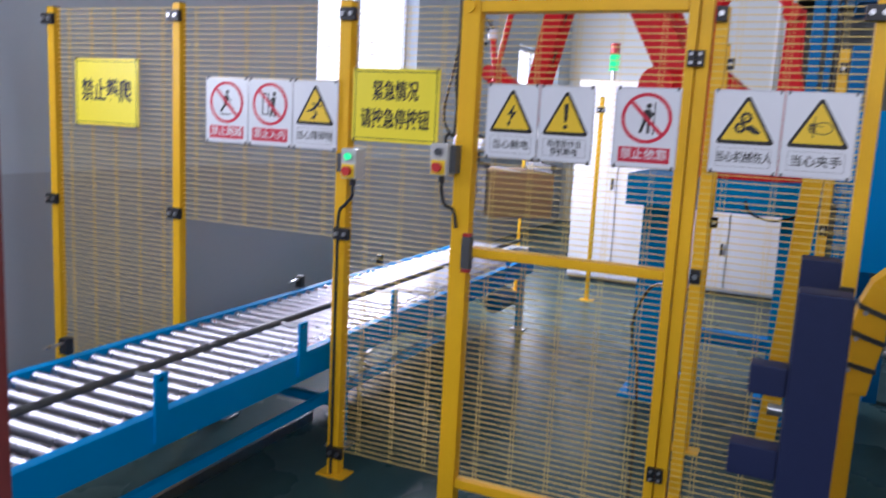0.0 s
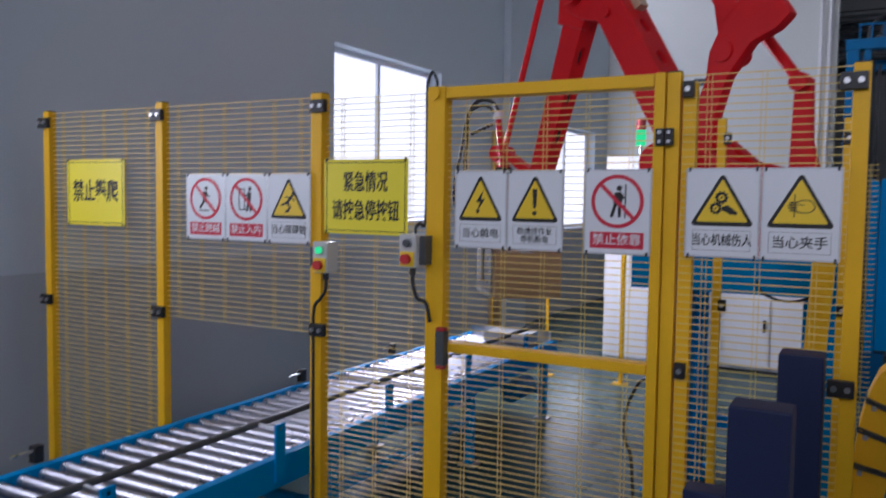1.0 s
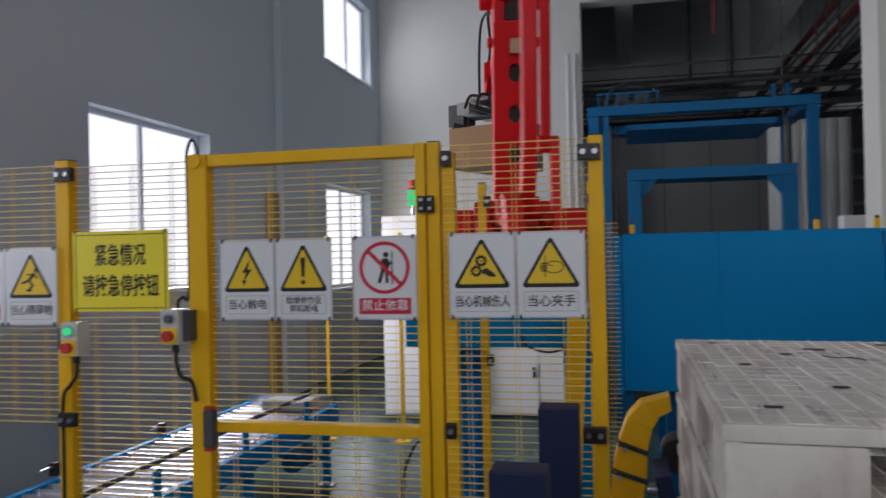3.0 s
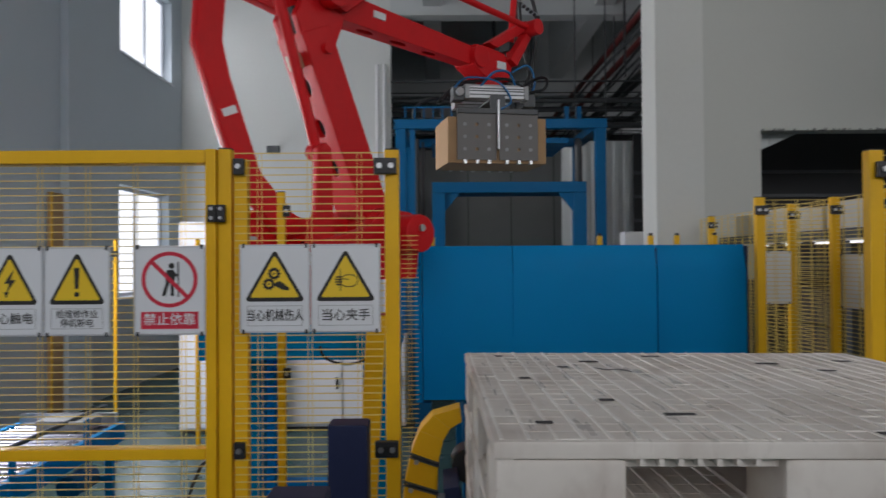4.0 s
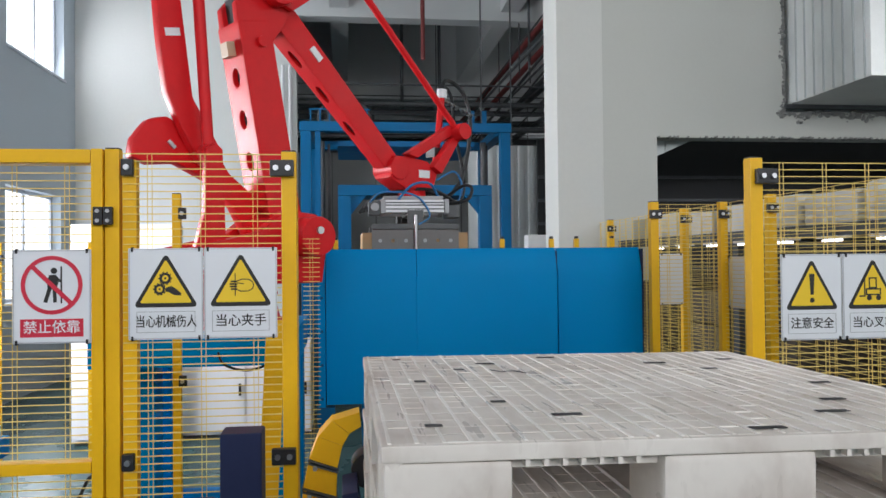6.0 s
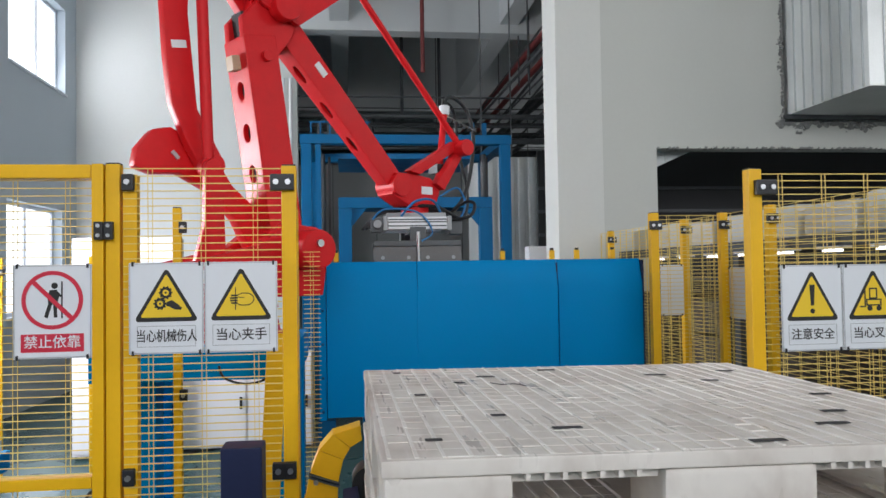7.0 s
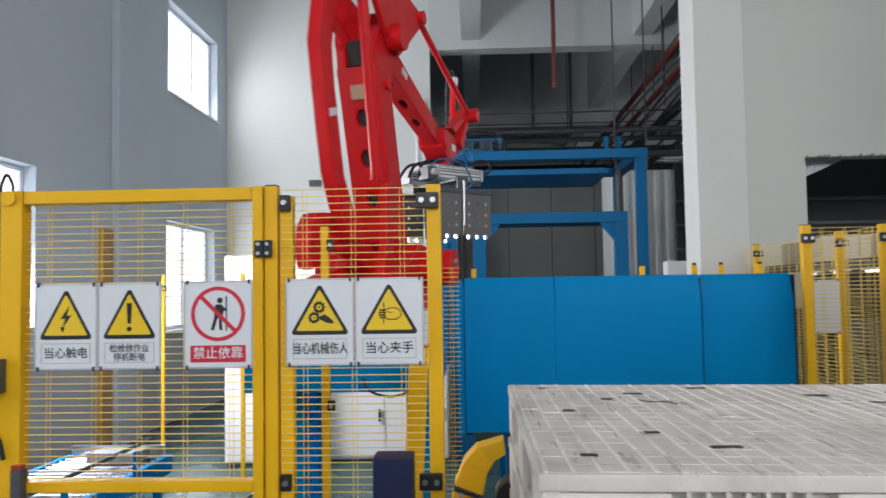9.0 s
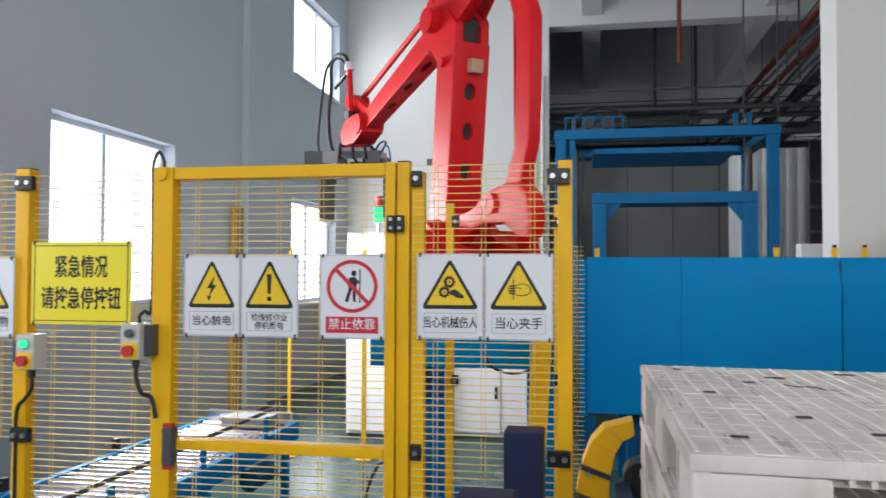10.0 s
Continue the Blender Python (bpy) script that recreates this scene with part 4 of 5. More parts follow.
# ---------- blue guard panel and lifting frame ----------
def guard():
    g = thing("machine_guard", "large blue sheet-metal machine guard with sloping top edge", "machine guard")
    y = 5.05
    out = [(0.0, 0.0), (0.0, 0.76), (0.05, 0.925), (0.1, 0.925), (0.1, 0.0)]
    for x0, x1, dy, nm in ((0.552, 1.0965, 0.0, "panel"), (1.0985, 1.966, 0.0, "panel"), (1.985, 2.528, 0.05, "panel")):
        bm = B()
        a = [bm.verts.new((x0, y + dy + u, 0.885 + v)) for u, v in out]
        b = [bm.verts.new((x1, y + dy + u, 0.885 + v)) for u, v in out]
        bm.faces.new(a[::-1])
        bm.faces.new(b)
        for i in range(len(out)):
            j = (i + 1) % len(out)
            bm.faces.new((a[i], a[j], b[j], b[i]))
        part(nm, bm, M_BLUE, g, bevel=0.004)
    part("edge_flange", prism(B(), [(0.505, 0.868), (0.549, 0.868), (0.549, 1.77), (0.54, 1.8), (0.505, 1.808)], y + 0.012, y + 0.1), M_BLUE, g, "riveted blue edge flange", bevel=0.004)
    part("seam_bead", box(B(), 1.0935, 1.1015, y - 0.003, y + 0.004, 0.886, 1.64), M_BLUE, g, bevel=0.001)
    # navy strip paints the shadow line beside the proud panel edge
    part("joint_shade", box(B(), 1.9665, 1.9845, y + 0.07, y + 0.09, 0.89, 1.79), M_NAVY, g, "dark strip painting the shadow line in the joint between guard panels")
    part("end_strip", box(B(), 2.529, 2.541, y + 0.06, y + 0.14, 0.89, 1.8), M_NAVY, g, "dark end strip of the guard")
    part("bed", box(B(), 0.75, 2.3, y + 0.35, y + 2.2, 1.0, 1.06), M_BLUE_D, g, "flat steel bed behind the guard")
    for bx in (0.8, 2.17):
        for by in (y + 0.4, y + 2.07):
            part("bed_leg", box(B(), bx, bx + 0.08, by, by + 0.08, 0, 0.999), M_BLUE_D, g)
    for z in (0.92, 1.12, 1.32, 1.52, 1.7):
        for x in (0.527,):
            part("rivet", rod(B(), (x, y + 0.004, z), (x, y + 0.0125, z), 0.009, 10), M_BLUE_D, g)
    for x in (1.5, 2.3):
        part("leg", box(B(), x, x + 0.08, y + 0.035, y + 0.095, 0, 0.884), M_BLUE_D, g)
    part("post", box(B(), 0.5, 0.6, y + 0.02, y + 0.095, 0, 0.866), M_BLUE_D, g, bevel=0.004)
    return g


guard()
for x in (0.612, 1.632, 1.945, 2.105, 2.335):
    k = thing("guard_stud", "small yellow stud on the guard's top edge", "stud", pose(x, 5.105, 1.811), group="yellow studs")
    part("stud", box(B(), -0.015, 0.015, -0.015, 0.015, 0, 0.055), M_YEL, k, bevel=0.003)
    part("tip", box(B(), -0.01, 0.01, -0.01, 0.01, 0.055, 0.07), M_BLACK, k)


def lifter():
    f = thing("lift_frame", "tall blue welded lifting frame with an inner carriage", "machine frame")
    y0, y1 = 8.8, 10.3
    for x in (0.21, 2.37):
        for y in (y0, y1 - 0.11):
            part("post", box(B(), x, x + 0.11, y, y + 0.11, 0, 3.14), M_BLUE_D, f, bevel=0.006)
    part("top_beam", box(B(), 0.2, 2.49, y0 - 0.01, y0 + 0.12, 3.14, 3.24), M_BLUE_D, f, bevel=0.006)
    part("top_beam", box(B(), 0.2, 2.49, y1 - 0.12, y1, 3.14, 3.24), M_BLUE_D, f, bevel=0.006)
    for x in (0.2, 2.37):
        part("side_beam", box(B(), x, x + 0.12, y0 + 0.125, y1 - 0.125, 3.14, 3.24), M_BLUE_D, f, bevel=0.006)
    part("inner_post", box(B(), 0.36, 0.42, y0 + 0.02, y0 + 0.1, 0, 3.139), M_BLUE_D, f, bevel=0.004)
    part("top_plate", box(B(), 0.6, 2.1, y0 + 0.165, y1 - 0.165, 3.0, 3.06), M_BLUE_D, f)
    for x in (0.42, 2.26):
        part("guide", rod(B(), (x, 9.3, 0.1), (x, 9.3, 3.1), 0.035, 12), M_DGREY, f, "dark guide shaft")
        part("chain", box(B(), x + 0.06, x + 0.09, 9.5, 9.54, 0.1, 3.1), M_BLACK, f)
    # carriage
    c = part("carriage", box(B(), 0.6, 2.27, y0 + 0.02, y0 + 0.14, 2.45, 2.565), M_BLUE_D, f, bevel=0.004)
    for x in (0.6, 2.13):
        part("carriage_leg", box(B(), x, x + 0.14, y0 + 0.02, y0 + 0.14, 1.0, 2.448), M_BLUE_D, c, bevel=0.004)
        s = 1 if x < 1 else -1
        cx = x + (0.14 if s > 0 else 0)
        part("gusset", prism(B(), [(cx, 2.448), (cx + s * 0.16, 2.448), (cx, 2.25)], y0 + 0.05, y0 + 0.11), M_BLUE_D, c)
    part("carriage_top", box(B(), 0.62, 2.25, y0 + 0.142, y1 - 0.3, 2.5, 2.55), M_BLUE_D, c)
    # drive on top
    m = part("drive", box(B(), 0.45, 0.85, 9.2, 9.6, 3.24, 3.34), M_DGREY, f, "dark drive unit on the top beam", bevel=0.01)
    part("drive_wheel", rod(B(), (0.55, 9.18, 3.38), (0.55, 9.3, 3.38), 0.07, 20), M_BLACK, m)
    part("drive_wheel", rod(B(), (0.76, 9.18, 3.38), (0.76, 9.3, 3.38), 0.07, 20), M_BLACK, m)
    part("drive_shaft", rod(B(), (0.85, 9.4, 3.3), (2.2, 9.4, 3.3), 0.025, 10), M_DGREY, m)
    rail = part("top_rail", box(B(), 0.3, 0.95, 8.83, 8.85, 3.37, 3.385), M_BLUE_D, f, "small blue rail on the top beam")
    for k in range(7):
        part("rail_post", box(B(), 0.31 + k * 0.1, 0.325 + k * 0.1, 8.83, 8.85, 3.241, 3.37), M_BLUE_D, rail)
    part("hose", hose(B(), [(0.4, 9.1, 3.26), (0.42, 9.1, 3.42), (0.6, 9.1, 3.52), (0.85, 9.1, 3.5), (0.95, 9.1, 3.36), (0.97, 9.1, 3.26)], 0.022), M_BLACK, f, "black cable arch on the top beam")
    for x in (2.1, 2.24):
        part("stub", box(B(), x, x + 0.05, 9.2, 9.25, 3.24, 3.45), M_BLUE_D, f)


lifter()


# ---------- robot stand ----------
RX, RY, RZ = -0.005, 4.672, 1.40


def stand():
    s = thing("robot_stand", "blue welded steel stand under the robot", "stand")
    for x in (-0.545, 0.22):
        for y in (4.72, 5.12):
            part("leg", box(B(), x, x + 0.19, y, y + 0.19, 0.02, 1.229), M_BLUE, s, bevel=0.006)
            part("foot_plate", box(B(), x - 0.05, x + 0.24, y - 0.05, y + 0.24, 0, 0.02), M_BLUE, s)
    part("top_plate", box(B(), -0.56, 0.43, 4.25, 5.32, 1.23, 1.4), M_BLUE, s, bevel=0.006)
    for y in (5.14,):
        part("stretcher", box(B(), -0.354, 0.219, y + 0.02, y + 0.1, 0.3, 0.38), M_BLUE, s)


stand()


# ---------- robot ----------
A1, Z2, L1, E1, L2 = 0.36, 0.473, 1.341, 0.15, 1.269
CRANK = 0.62
C_FWD, C_UP = 0.46, 0.265
ROD_FOOT = (-0.485, 0.43)   # fixed lower pivot of the upright link, from the shoulder
R = thing("palletising_robot", "glossy red four-axis palletising robot arm at work", "robot", pose(RX, RY, RZ))

base = part("base", rod(B(), (0, 0, 0), (0, 0, 0.16), 0.33, 32, 0.29), M_RED, R, "red cast robot base", bevel=0.01)
part("base_flange", rod(B(), (0, 0, 0.001), (0, 0, 0.03), 0.37, 32), M_RED, base)

# turret, turning on the base
turret = part("turret", rod(B(), (0, 0, 0.162), (0, 0, 0.26), 0.31, 32, 0.28), M_RED, R, "red turning shoulder casting", bevel=0.01)
for sy in (-1, 1):
    part("cheek", prism(B(), [(-0.34, 0.22), (0.5, 0.22), (0.53, 0.42), (0.47, 0.6), (0.27, 0.62), (0.12, 0.5), (-0.3, 0.4)], sy * 0.15, sy * 0.24), M_RED, turret, bevel=0.014)
part("saddle", box(B(), -0.3, 0.4, -0.149, 0.149, 0.24, 0.36), M_RED, turret, bevel=0.01)
part("shoulder_motor", rod(B(), (A1, -0.241, Z2), (A1, -0.43, Z2), 0.105, 24), M_RED, turret, "red motor housing", bevel=0.012)
part("shoulder_motor", rod(B(), (A1, 0.241, Z2), (A1, 0.43, Z2), 0.105, 24), M_RED, turret, "red motor housing", bevel=0.012)
part("motor_bolt", rod(B(), (A1, -0.43, Z2 + 0.03), (A1, -0.445, Z2 + 0.03), 0.02, 12), M_STEEL, turret)
part("link_tower", prism(B(), [(-0.26, 0.3), (-0.06, 0.3), (-0.07, 0.6), (-0.08, 0.92), (-0.12, 0.95), (-0.17, 0.92), (-0.18, 0.6)], -0.215, -0.165), M_RED, turret, bevel=0.01)
part("base_lug", box(B(), -0.16, 0.16, -0.15, 0.15, 0.36, 0.42), M_RED, turret, bevel=0.02)
part("label_plate", box(B(), -0.25, -0.12, -0.252, -0.2405, 0.3, 0.37), M_PLATE, turret, "small white data plate")

# lower arm: a hollow beam pierced by round holes front to back
bm = pierced(B(), 0.24, 0.2, 0.12, 1.2, [(0.447, 0.036, 0.05), (0.679, 0.036, 0.05), (0.911, 0.036, 0.05)], 1.02)
bmesh.ops.rotate(bm, verts=bm.verts, cent=(0, 0, 0), matrix=Matrix.Rotation(radians(90), 3, "Z"))
lower = part("lower_arm", bm, M_RED, R, "thick red lower arm with round holes", bevel=0.012)
# dark blocks inside the holes stand in for their shade
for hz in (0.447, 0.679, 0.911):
    part("hole_shade", box(B(), -0.07, 0.07, -0.05, 0.05, hz - 0.055, hz + 0.055), M_DARK, lower)
part("arm_foot", rod(B(), (0, -0.14, 0), (0, 0.14, 0), 0.16, 28), M_RED, lower, bevel=0.012)
part("arm_neck", box(B(), -0.1, 0.1, -0.115, 0.115, 0.05, 0.2), M_RED, lower, bevel=0.012)
for sy in (-1, 1):
    part("arm_head", prism(B(), [(-0.1, 1.12), (0.1, 1.08), (0.2, 1.18), (0.27, 1.32), (0.2, 1.44), (0.05, 1.42), (-0.09, 1.3)], sy * 0.06, sy * 0.118), M_RED, lower, bevel=0.014)
    part("elbow_boss", rod(B(), (E1, sy * 0.119, L1), (E1, sy * 0.19, L1), 0.075, 24), M_RED, lower, bevel=0.01)
    part("side_boss", rod(B(), (0.02, sy * 0.121, 1.08), (0.02, sy * 0.15, 1.08), 0.03, 16), M_RED, lower, bevel=0.006)
part("junction_box", box(B(), -0.15, -0.101, -0.05, 0.03, 1.02, 1.1), M_TAN, lower, "small beige junction box", bevel=0.004)
# the elbow recess gets its shade from a dark block
part("cable_slot", box(B(), -0.062, 0.0, -0.057, 0.057, 1.205, 1.34), M_DARK, lower, "dark block standing in for shade in the elbow recess")

# forearm, along x from the elbow to the wrist, pierced from top to bottom
bm = pierced(B(), 0.15, 0.165, 0.12, L2 - 0.06, [(0.36, 0.024, 0.06), (0.62, 0.024, 0.06), (0.88, 0.022, 0.055)], 0.75)
bmesh.ops.rotate(bm, verts=bm.verts, cent=(0, 0, 0), matrix=Matrix.Rotation(radians(90), 3, "Z"))
for v in bm.verts:
    v.co = Vector((v.co.z, v.co.y, v.co.x * (1 - 0.25 * v.co.z / L2)))
fore = part("forearm", bm, M_RED, R, "long red forearm tapering to the wrist", bevel=0.01)
# dark blocks give the forearm slots their shade
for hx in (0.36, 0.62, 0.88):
    part("hole_shade", box(B(), hx - 0.06, hx + 0.06, -0.05, 0.05, -0.05, 0.05), M_DARK, fore)
part("elbow_hub", rod(B(), (0, -0.058, 0), (0, 0.058, 0), 0.15, 28), M_RED, fore, bevel=0.01)
part("rear_lever", prism(B(), [(0.2, -0.1), (0.2, 0.1), (0, 0.15), (-CRANK, 0.07), (-CRANK - 0.07, 0), (-CRANK, -0.07), (0, -0.14)], 0.026, 0.1), M_RED, fore, bevel=0.012)
part("wrist_boss", rod(B(), (L2, -0.1, 0), (L2, 0.1, 0), 0.075, 24), M_RED, fore, bevel=0.01)
part("data_label", box(B(), 0.36, 0.45, -0.0775, -0.069, 0.0, 0.04), M_PLATE, fore, "small white label")

# crank on the shoulder axis and the bowed lever it drives
crank = part("crank", prism(B(), [(0.14, -0.1), (0.14, 0.08), (0.03, 0.14), (-0.12, 0.09), (-0.45, 0.055), (-0.6, 0.085), (-0.76, 0.06), (-0.9, 0.0), (-0.95, -0.09), (-0.93, -0.22), (-0.87, -0.3), (-0.78, -0.25), (-0.69, -0.14), (-0.5, -0.07), (-0.3, -0.07), (-0.1, -0.13)], 0.028, 0.125), M_RED, R, "heavy red rear crank with a broad end", bevel=0.03)
part("crank_pin", rod(B(), (-CRANK, -0.085, 0), (-CRANK, 0.14, 0), 0.06, 20), M_RED, crank, bevel=0.008)
part("bolt", box(B(), -0.8, -0.75, 0.018, 0.0285, -0.1, -0.08), M_STEEL, crank)
dx, dz = E1, L1
bow = [(0.05, -0.06), (0.06, 0.05), (-0.035, 0.3), (-0.01, 0.8), (0.02, 0.97), (dx + 0.05, dz - 0.03), (dx + 0.05, dz + 0.04), (dx - 0.04, dz + 0.06), (dx - 0.09, dz + 0.02), (-0.13, 1.0), (-0.165, 0.6), (-0.175, 0.34), (-0.13, 0.15), (-0.06, -0.04)]
lever = part("bent_lever", prism(B(), bow, -0.055, 0.022), M_RED, R, "bowed red linkage lever", bevel=0.02)
part("data_label", box(B(), -0.13, -0.05, -0.059, -0.0555, 0.62, 0.66), M_PLATE, lever, "small white warning label")
part("top_pin", rod(B(), (dx, -0.07, dz), (dx, 0.1, dz), 0.05, 20), M_RED, lever, bevel=0.006)

# upright link, level triangle at the elbow, and the long link to the wrist
LN = math.hypot(L1, E1)
link_a = part("upright_link", rod(B(), (0, -0.14, 0), (0, -0.14, LN), 0.03, 14), M_RED, R, "thin red upright link rod")
for z in (0, LN):
    part("link_eye", rod(B(), (0, -0.165, z), (0, -0.1, z), 0.05, 18), M_RED, link_a, bevel=0.006)
tri_out = [(0.1, -0.08), (C_FWD + 0.03, C_UP - 0.05), (C_FWD + 0.05, C_UP + 0.03), (C_FWD - 0.03, C_UP + 0.05), (0.05, 0.36), (ROD_FOOT[0] + 0.05, ROD_FOOT[1] + 0.06), (ROD_FOOT[0] - 0.05, ROD_FOOT[1] + 0.04), (ROD_FOOT[0] - 0.04, ROD_FOOT[1] - 0.06), (-0.12, 0.0)]
level = part("level_triangle", prism(B(), tri_out, -0.155, -0.121), M_RED, R, "red triangular linkage plate at the elbow", bevel=0.01)
part("triangle_hub", rod(B(), (0, -0.22, 0), (0, -0.157, 0), 0.08, 22), M_RED, level, bevel=0.01)
link_b = part("wrist_link", rod(B(), (0, -0.14, 0), (L2, -0.14, 0), 0.021, 14), M_RED, R, "thin red link rod to the wrist")
for x in (0, L2):
    part("link_eye", rod(B(), (x, -0.19, 0), (x, -0.1, 0), 0.045, 18), M_RED, link_b, bevel=0.006)

# wrist bracket, always level
FL = 0.17   # flange, ahead of the wrist pin
wr = part("wrist", prism(B(), [(-0.07, -0.06), (-0.04, 0.08), (0.1, 0.08), (0.24, 0.06), (0.32, -0.02), (0.28, -0.13), (0.06, -0.13)], -0.085, 0.085), M_RED, R, "red wrist casting, held level", bevel=0.012)
part("strut", prism(B(), [(0.03, 0.09), (0.12, 0.07), (C_FWD + 0.03, C_UP + 0.02), (C_FWD - 0.04, C_UP + 0.05)], -0.13, -0.06), M_RED, wr, bevel=0.008)
part("strut", prism(B(), [(0.25, 0.02), (0.32, -0.02), (C_FWD + 0.045, C_UP - 0.02), (C_FWD - 0.03, C_UP - 0.03)], -0.13, -0.06), M_RED, wr, bevel=0.008)
part("strut_eye", rod(B(), (C_FWD, -0.21, C_UP), (C_FWD, -0.04, C_UP), 0.055, 20), M_RED, wr, bevel=0.008)
part("flange", rod(B(), (FL, 0, -0.17), (FL, 0, -0.13), 0.09, 24), M_RED, wr, bevel=0.005)
part("data_label", box(B(), 0.16, 0.25, -0.089, -0.0855, -0.05, 0.0), M_PLATE, wr, "small white label")
MX = 0.41
part("hose_mast", rod(B(), (MX - 0.06, -0.03, 0.05), (MX, -0.03, 0.5), 0.022, 12), M_RED, wr, "red hose mast")
part("mast_cap", rod(B(), (MX, -0.03, 0.5), (MX + 0.006, -0.03, 0.56), 0.036, 14), M_PLATE, wr, "white hose clamp")
part("spring_arm", rod(B(), (MX, -0.03, 0.5), (MX + 0.29, -0.03, 0.42), 0.007, 8), M_STEEL, wr, "thin sprung hose arm")
for k in range(6):
    part("spring_clip", rod(B(), (MX + 0.06 + 0.04 * k, -0.03, 0.47 - 0.011 * k), (MX + 0.072 + 0.04 * k, -0.03, 0.467 - 0.011 * k), 0.014, 8), M_BLACK, wr)
part("hose", hose(B(), [(MX - 0.01, -0.03, 0.53), (MX + 0.04, -0.01, 0.62), (MX + 0.14, 0.02, 0.64), (MX + 0.25, 0.02, 0.57), (MX + 0.29, 0.0, 0.4), (MX + 0.29, 0.02, 0.2), (MX + 0.24, 0.03, 0.0), (MX + 0.14, 0.04, -0.13), (MX - 0.02, 0.04, -0.2)], 0.014), M_HOSE, wr, "black looped hose")
part("hose", hose(B(), [(MX, -0.01, 0.53), (MX + 0.08, 0.03, 0.6), (MX + 0.19, 0.08, 0.54), (MX + 0.24, 0.1, 0.3), (MX + 0.32, 0.1, -0.02), (MX + 0.26, 0.09, -0.18), (MX + 0.1, 0.08, -0.22)], 0.011), M_HOSE, wr, "black looped hose")
part("mast_guard", box(B(), MX - 0.1, MX - 0.03, -0.07, 0.02, 0.1, 0.16), M_BLACK, wr, "black hose holder")
part("air_hose", hose(B(), [(0.3, -0.1, -0.06), (0.42, -0.14, 0.0), (0.47, -0.16, -0.12), (0.36, -0.17, -0.27)], 0.007), M_AIR, wr, "blue air hose")
part("air_hose", hose(B(), [(-0.02, -0.1, -0.2), (0.04, -0.17, -0.11), (0.18, -0.18, -0.1), (0.28, -0.16, -0.22)], 0.008), M_AIR, wr, "blue air hose")

# gripper under the flange
grip = part("gripper", box(B(), -0.19, 0.19, -0.12, 0.12, -0.2, -0.172), M_GREY, R, "aluminium clamp gripper with perforated steel jaws", bevel=0.004)
for y in (-0.17, 0.17):
    cyl = part("cylinder", box(B(), -0.185, 0.185, y - 0.05, y + 0.05, -0.285, -0.205), M_ALU, grip, "aluminium slide cylinder", bevel=0.006)
    for z in (-0.262, -0.238, -0.222):
        part("groove", box(B(), -0.183, 0.183, y - 0.052, y - 0.0495, z - 0.004, z + 0.004), M_DGREY, cyl)
    for x in (-0.2, 0.2):
        part("end_block", box(B(), x - 0.014, x + 0.014, y - 0.054, y + 0.054, -0.29, -0.2), M_GREY, grip, bevel=0.003)
JY = 0.232
for y in (-JY, JY):
    for x in (-0.14, 0.14):
        jaw = part("jaw", pierced(B(), 0.262, 0.008, 0, 0.3, [(0.07, 0.011, 0.011), (0.15, 0.011, 0.011), (0.23, 0.011, 0.011)]), M_GRIP, grip, "steel jaw plate with holes", m=pose(x, y, -0.69))
        for d in (-0.08, 0.0, 0.08):
            for z in (0.07, 0.15, 0.23):
                if d:
                    part("hole_rim", rod(B(), (d, -0.0055, z), (d, 0.0055, z), 0.012, 10), M_GREY, jaw)
            part("finger", box(B(), d - 0.01, d + 0.01, -0.012, 0.012, -0.025, -0.001), M_STEEL, jaw)
    part("jaw_beam", box(B(), -0.27, 0.27, y - 0.018, y + 0.018, -0.389, -0.355), M_DGREY, grip, bevel=0.003)
    s = -1 if y < 0 else 1
    part("jaw_rod", rod(B(), (0, y + s * 0.018, -0.3), (0, y + s * 0.018, -0.62), 0.011, 10), M_STEEL, grip)
    part("jaw_plate", box(B(), -0.05, 0.05, y - 0.008, y + 0.008, -0.354, -0.27), M_DGREY, grip)
part("spine", box(B(), -0.05, 0.05, -0.215, 0.215, -0.3, -0.286), M_DGREY, grip)
part("valve_block", box(B(), -0.29, -0.215, -0.21, -0.1, -0.3, -0.21), M_DGREY, grip, "dark valve block", bevel=0.006)
part("valve_knob", rod(B(), (-0.25, -0.211, -0.25), (-0.25, -0.25, -0.25), 0.025, 12), M_GREY, grip)
part("valve_block", box(B(), 0.216, 0.3, -0.1, 0.1, -0.31, -0.22), M_DGREY, grip, "dark valve block", bevel=0.006)
part("air_hose", hose(B(), [(-0.28, -0.215, -0.22), (-0.2, -0.24, -0.16), (0.0, -0.24, -0.18), (0.09, -0.24, -0.3), (0.02, -0.25, -0.36)], 0.006), M_AIR, grip, "blue air hose")
part("hose", hose(B(), [(0.2, -0.1, -0.22), (0.34, -0.14, -0.2), (0.38, -0.1, -0.12), (0.33, -0.02, -0.1), (0.2, 0.05, -0.19)], 0.01), M_HOSE, grip, "black hose loop")

part("valve_box", box(B(), -0.08, 0.08, 0.25, 0.39, -0.35, -0.18), M_DGREY, grip, "grey valve box at the gripper's end", bevel=0.006)
for k, y in enumerate((-0.09, 0.0, 0.09)):
    part("hose", hose(B(), [(0.3, y * 0.6, -0.22), (0.12, y, -0.13 - 0.01 * k), (-0.08, y + 0.02, -0.14), (-0.24, y, -0.17), (-0.3 - 0.02 * k, y - 0.02, -0.27)], 0.011), M_HOSE, grip, "black hose over the gripper")
carton = thing("carton", "brown cardboard carton carried in the gripper jaws", "carton")
part("box_body", box(B(), -0.33, 0.33, -0.222, 0.222, -0.15, 0.15), M_CARD, carton, bevel=0.004)
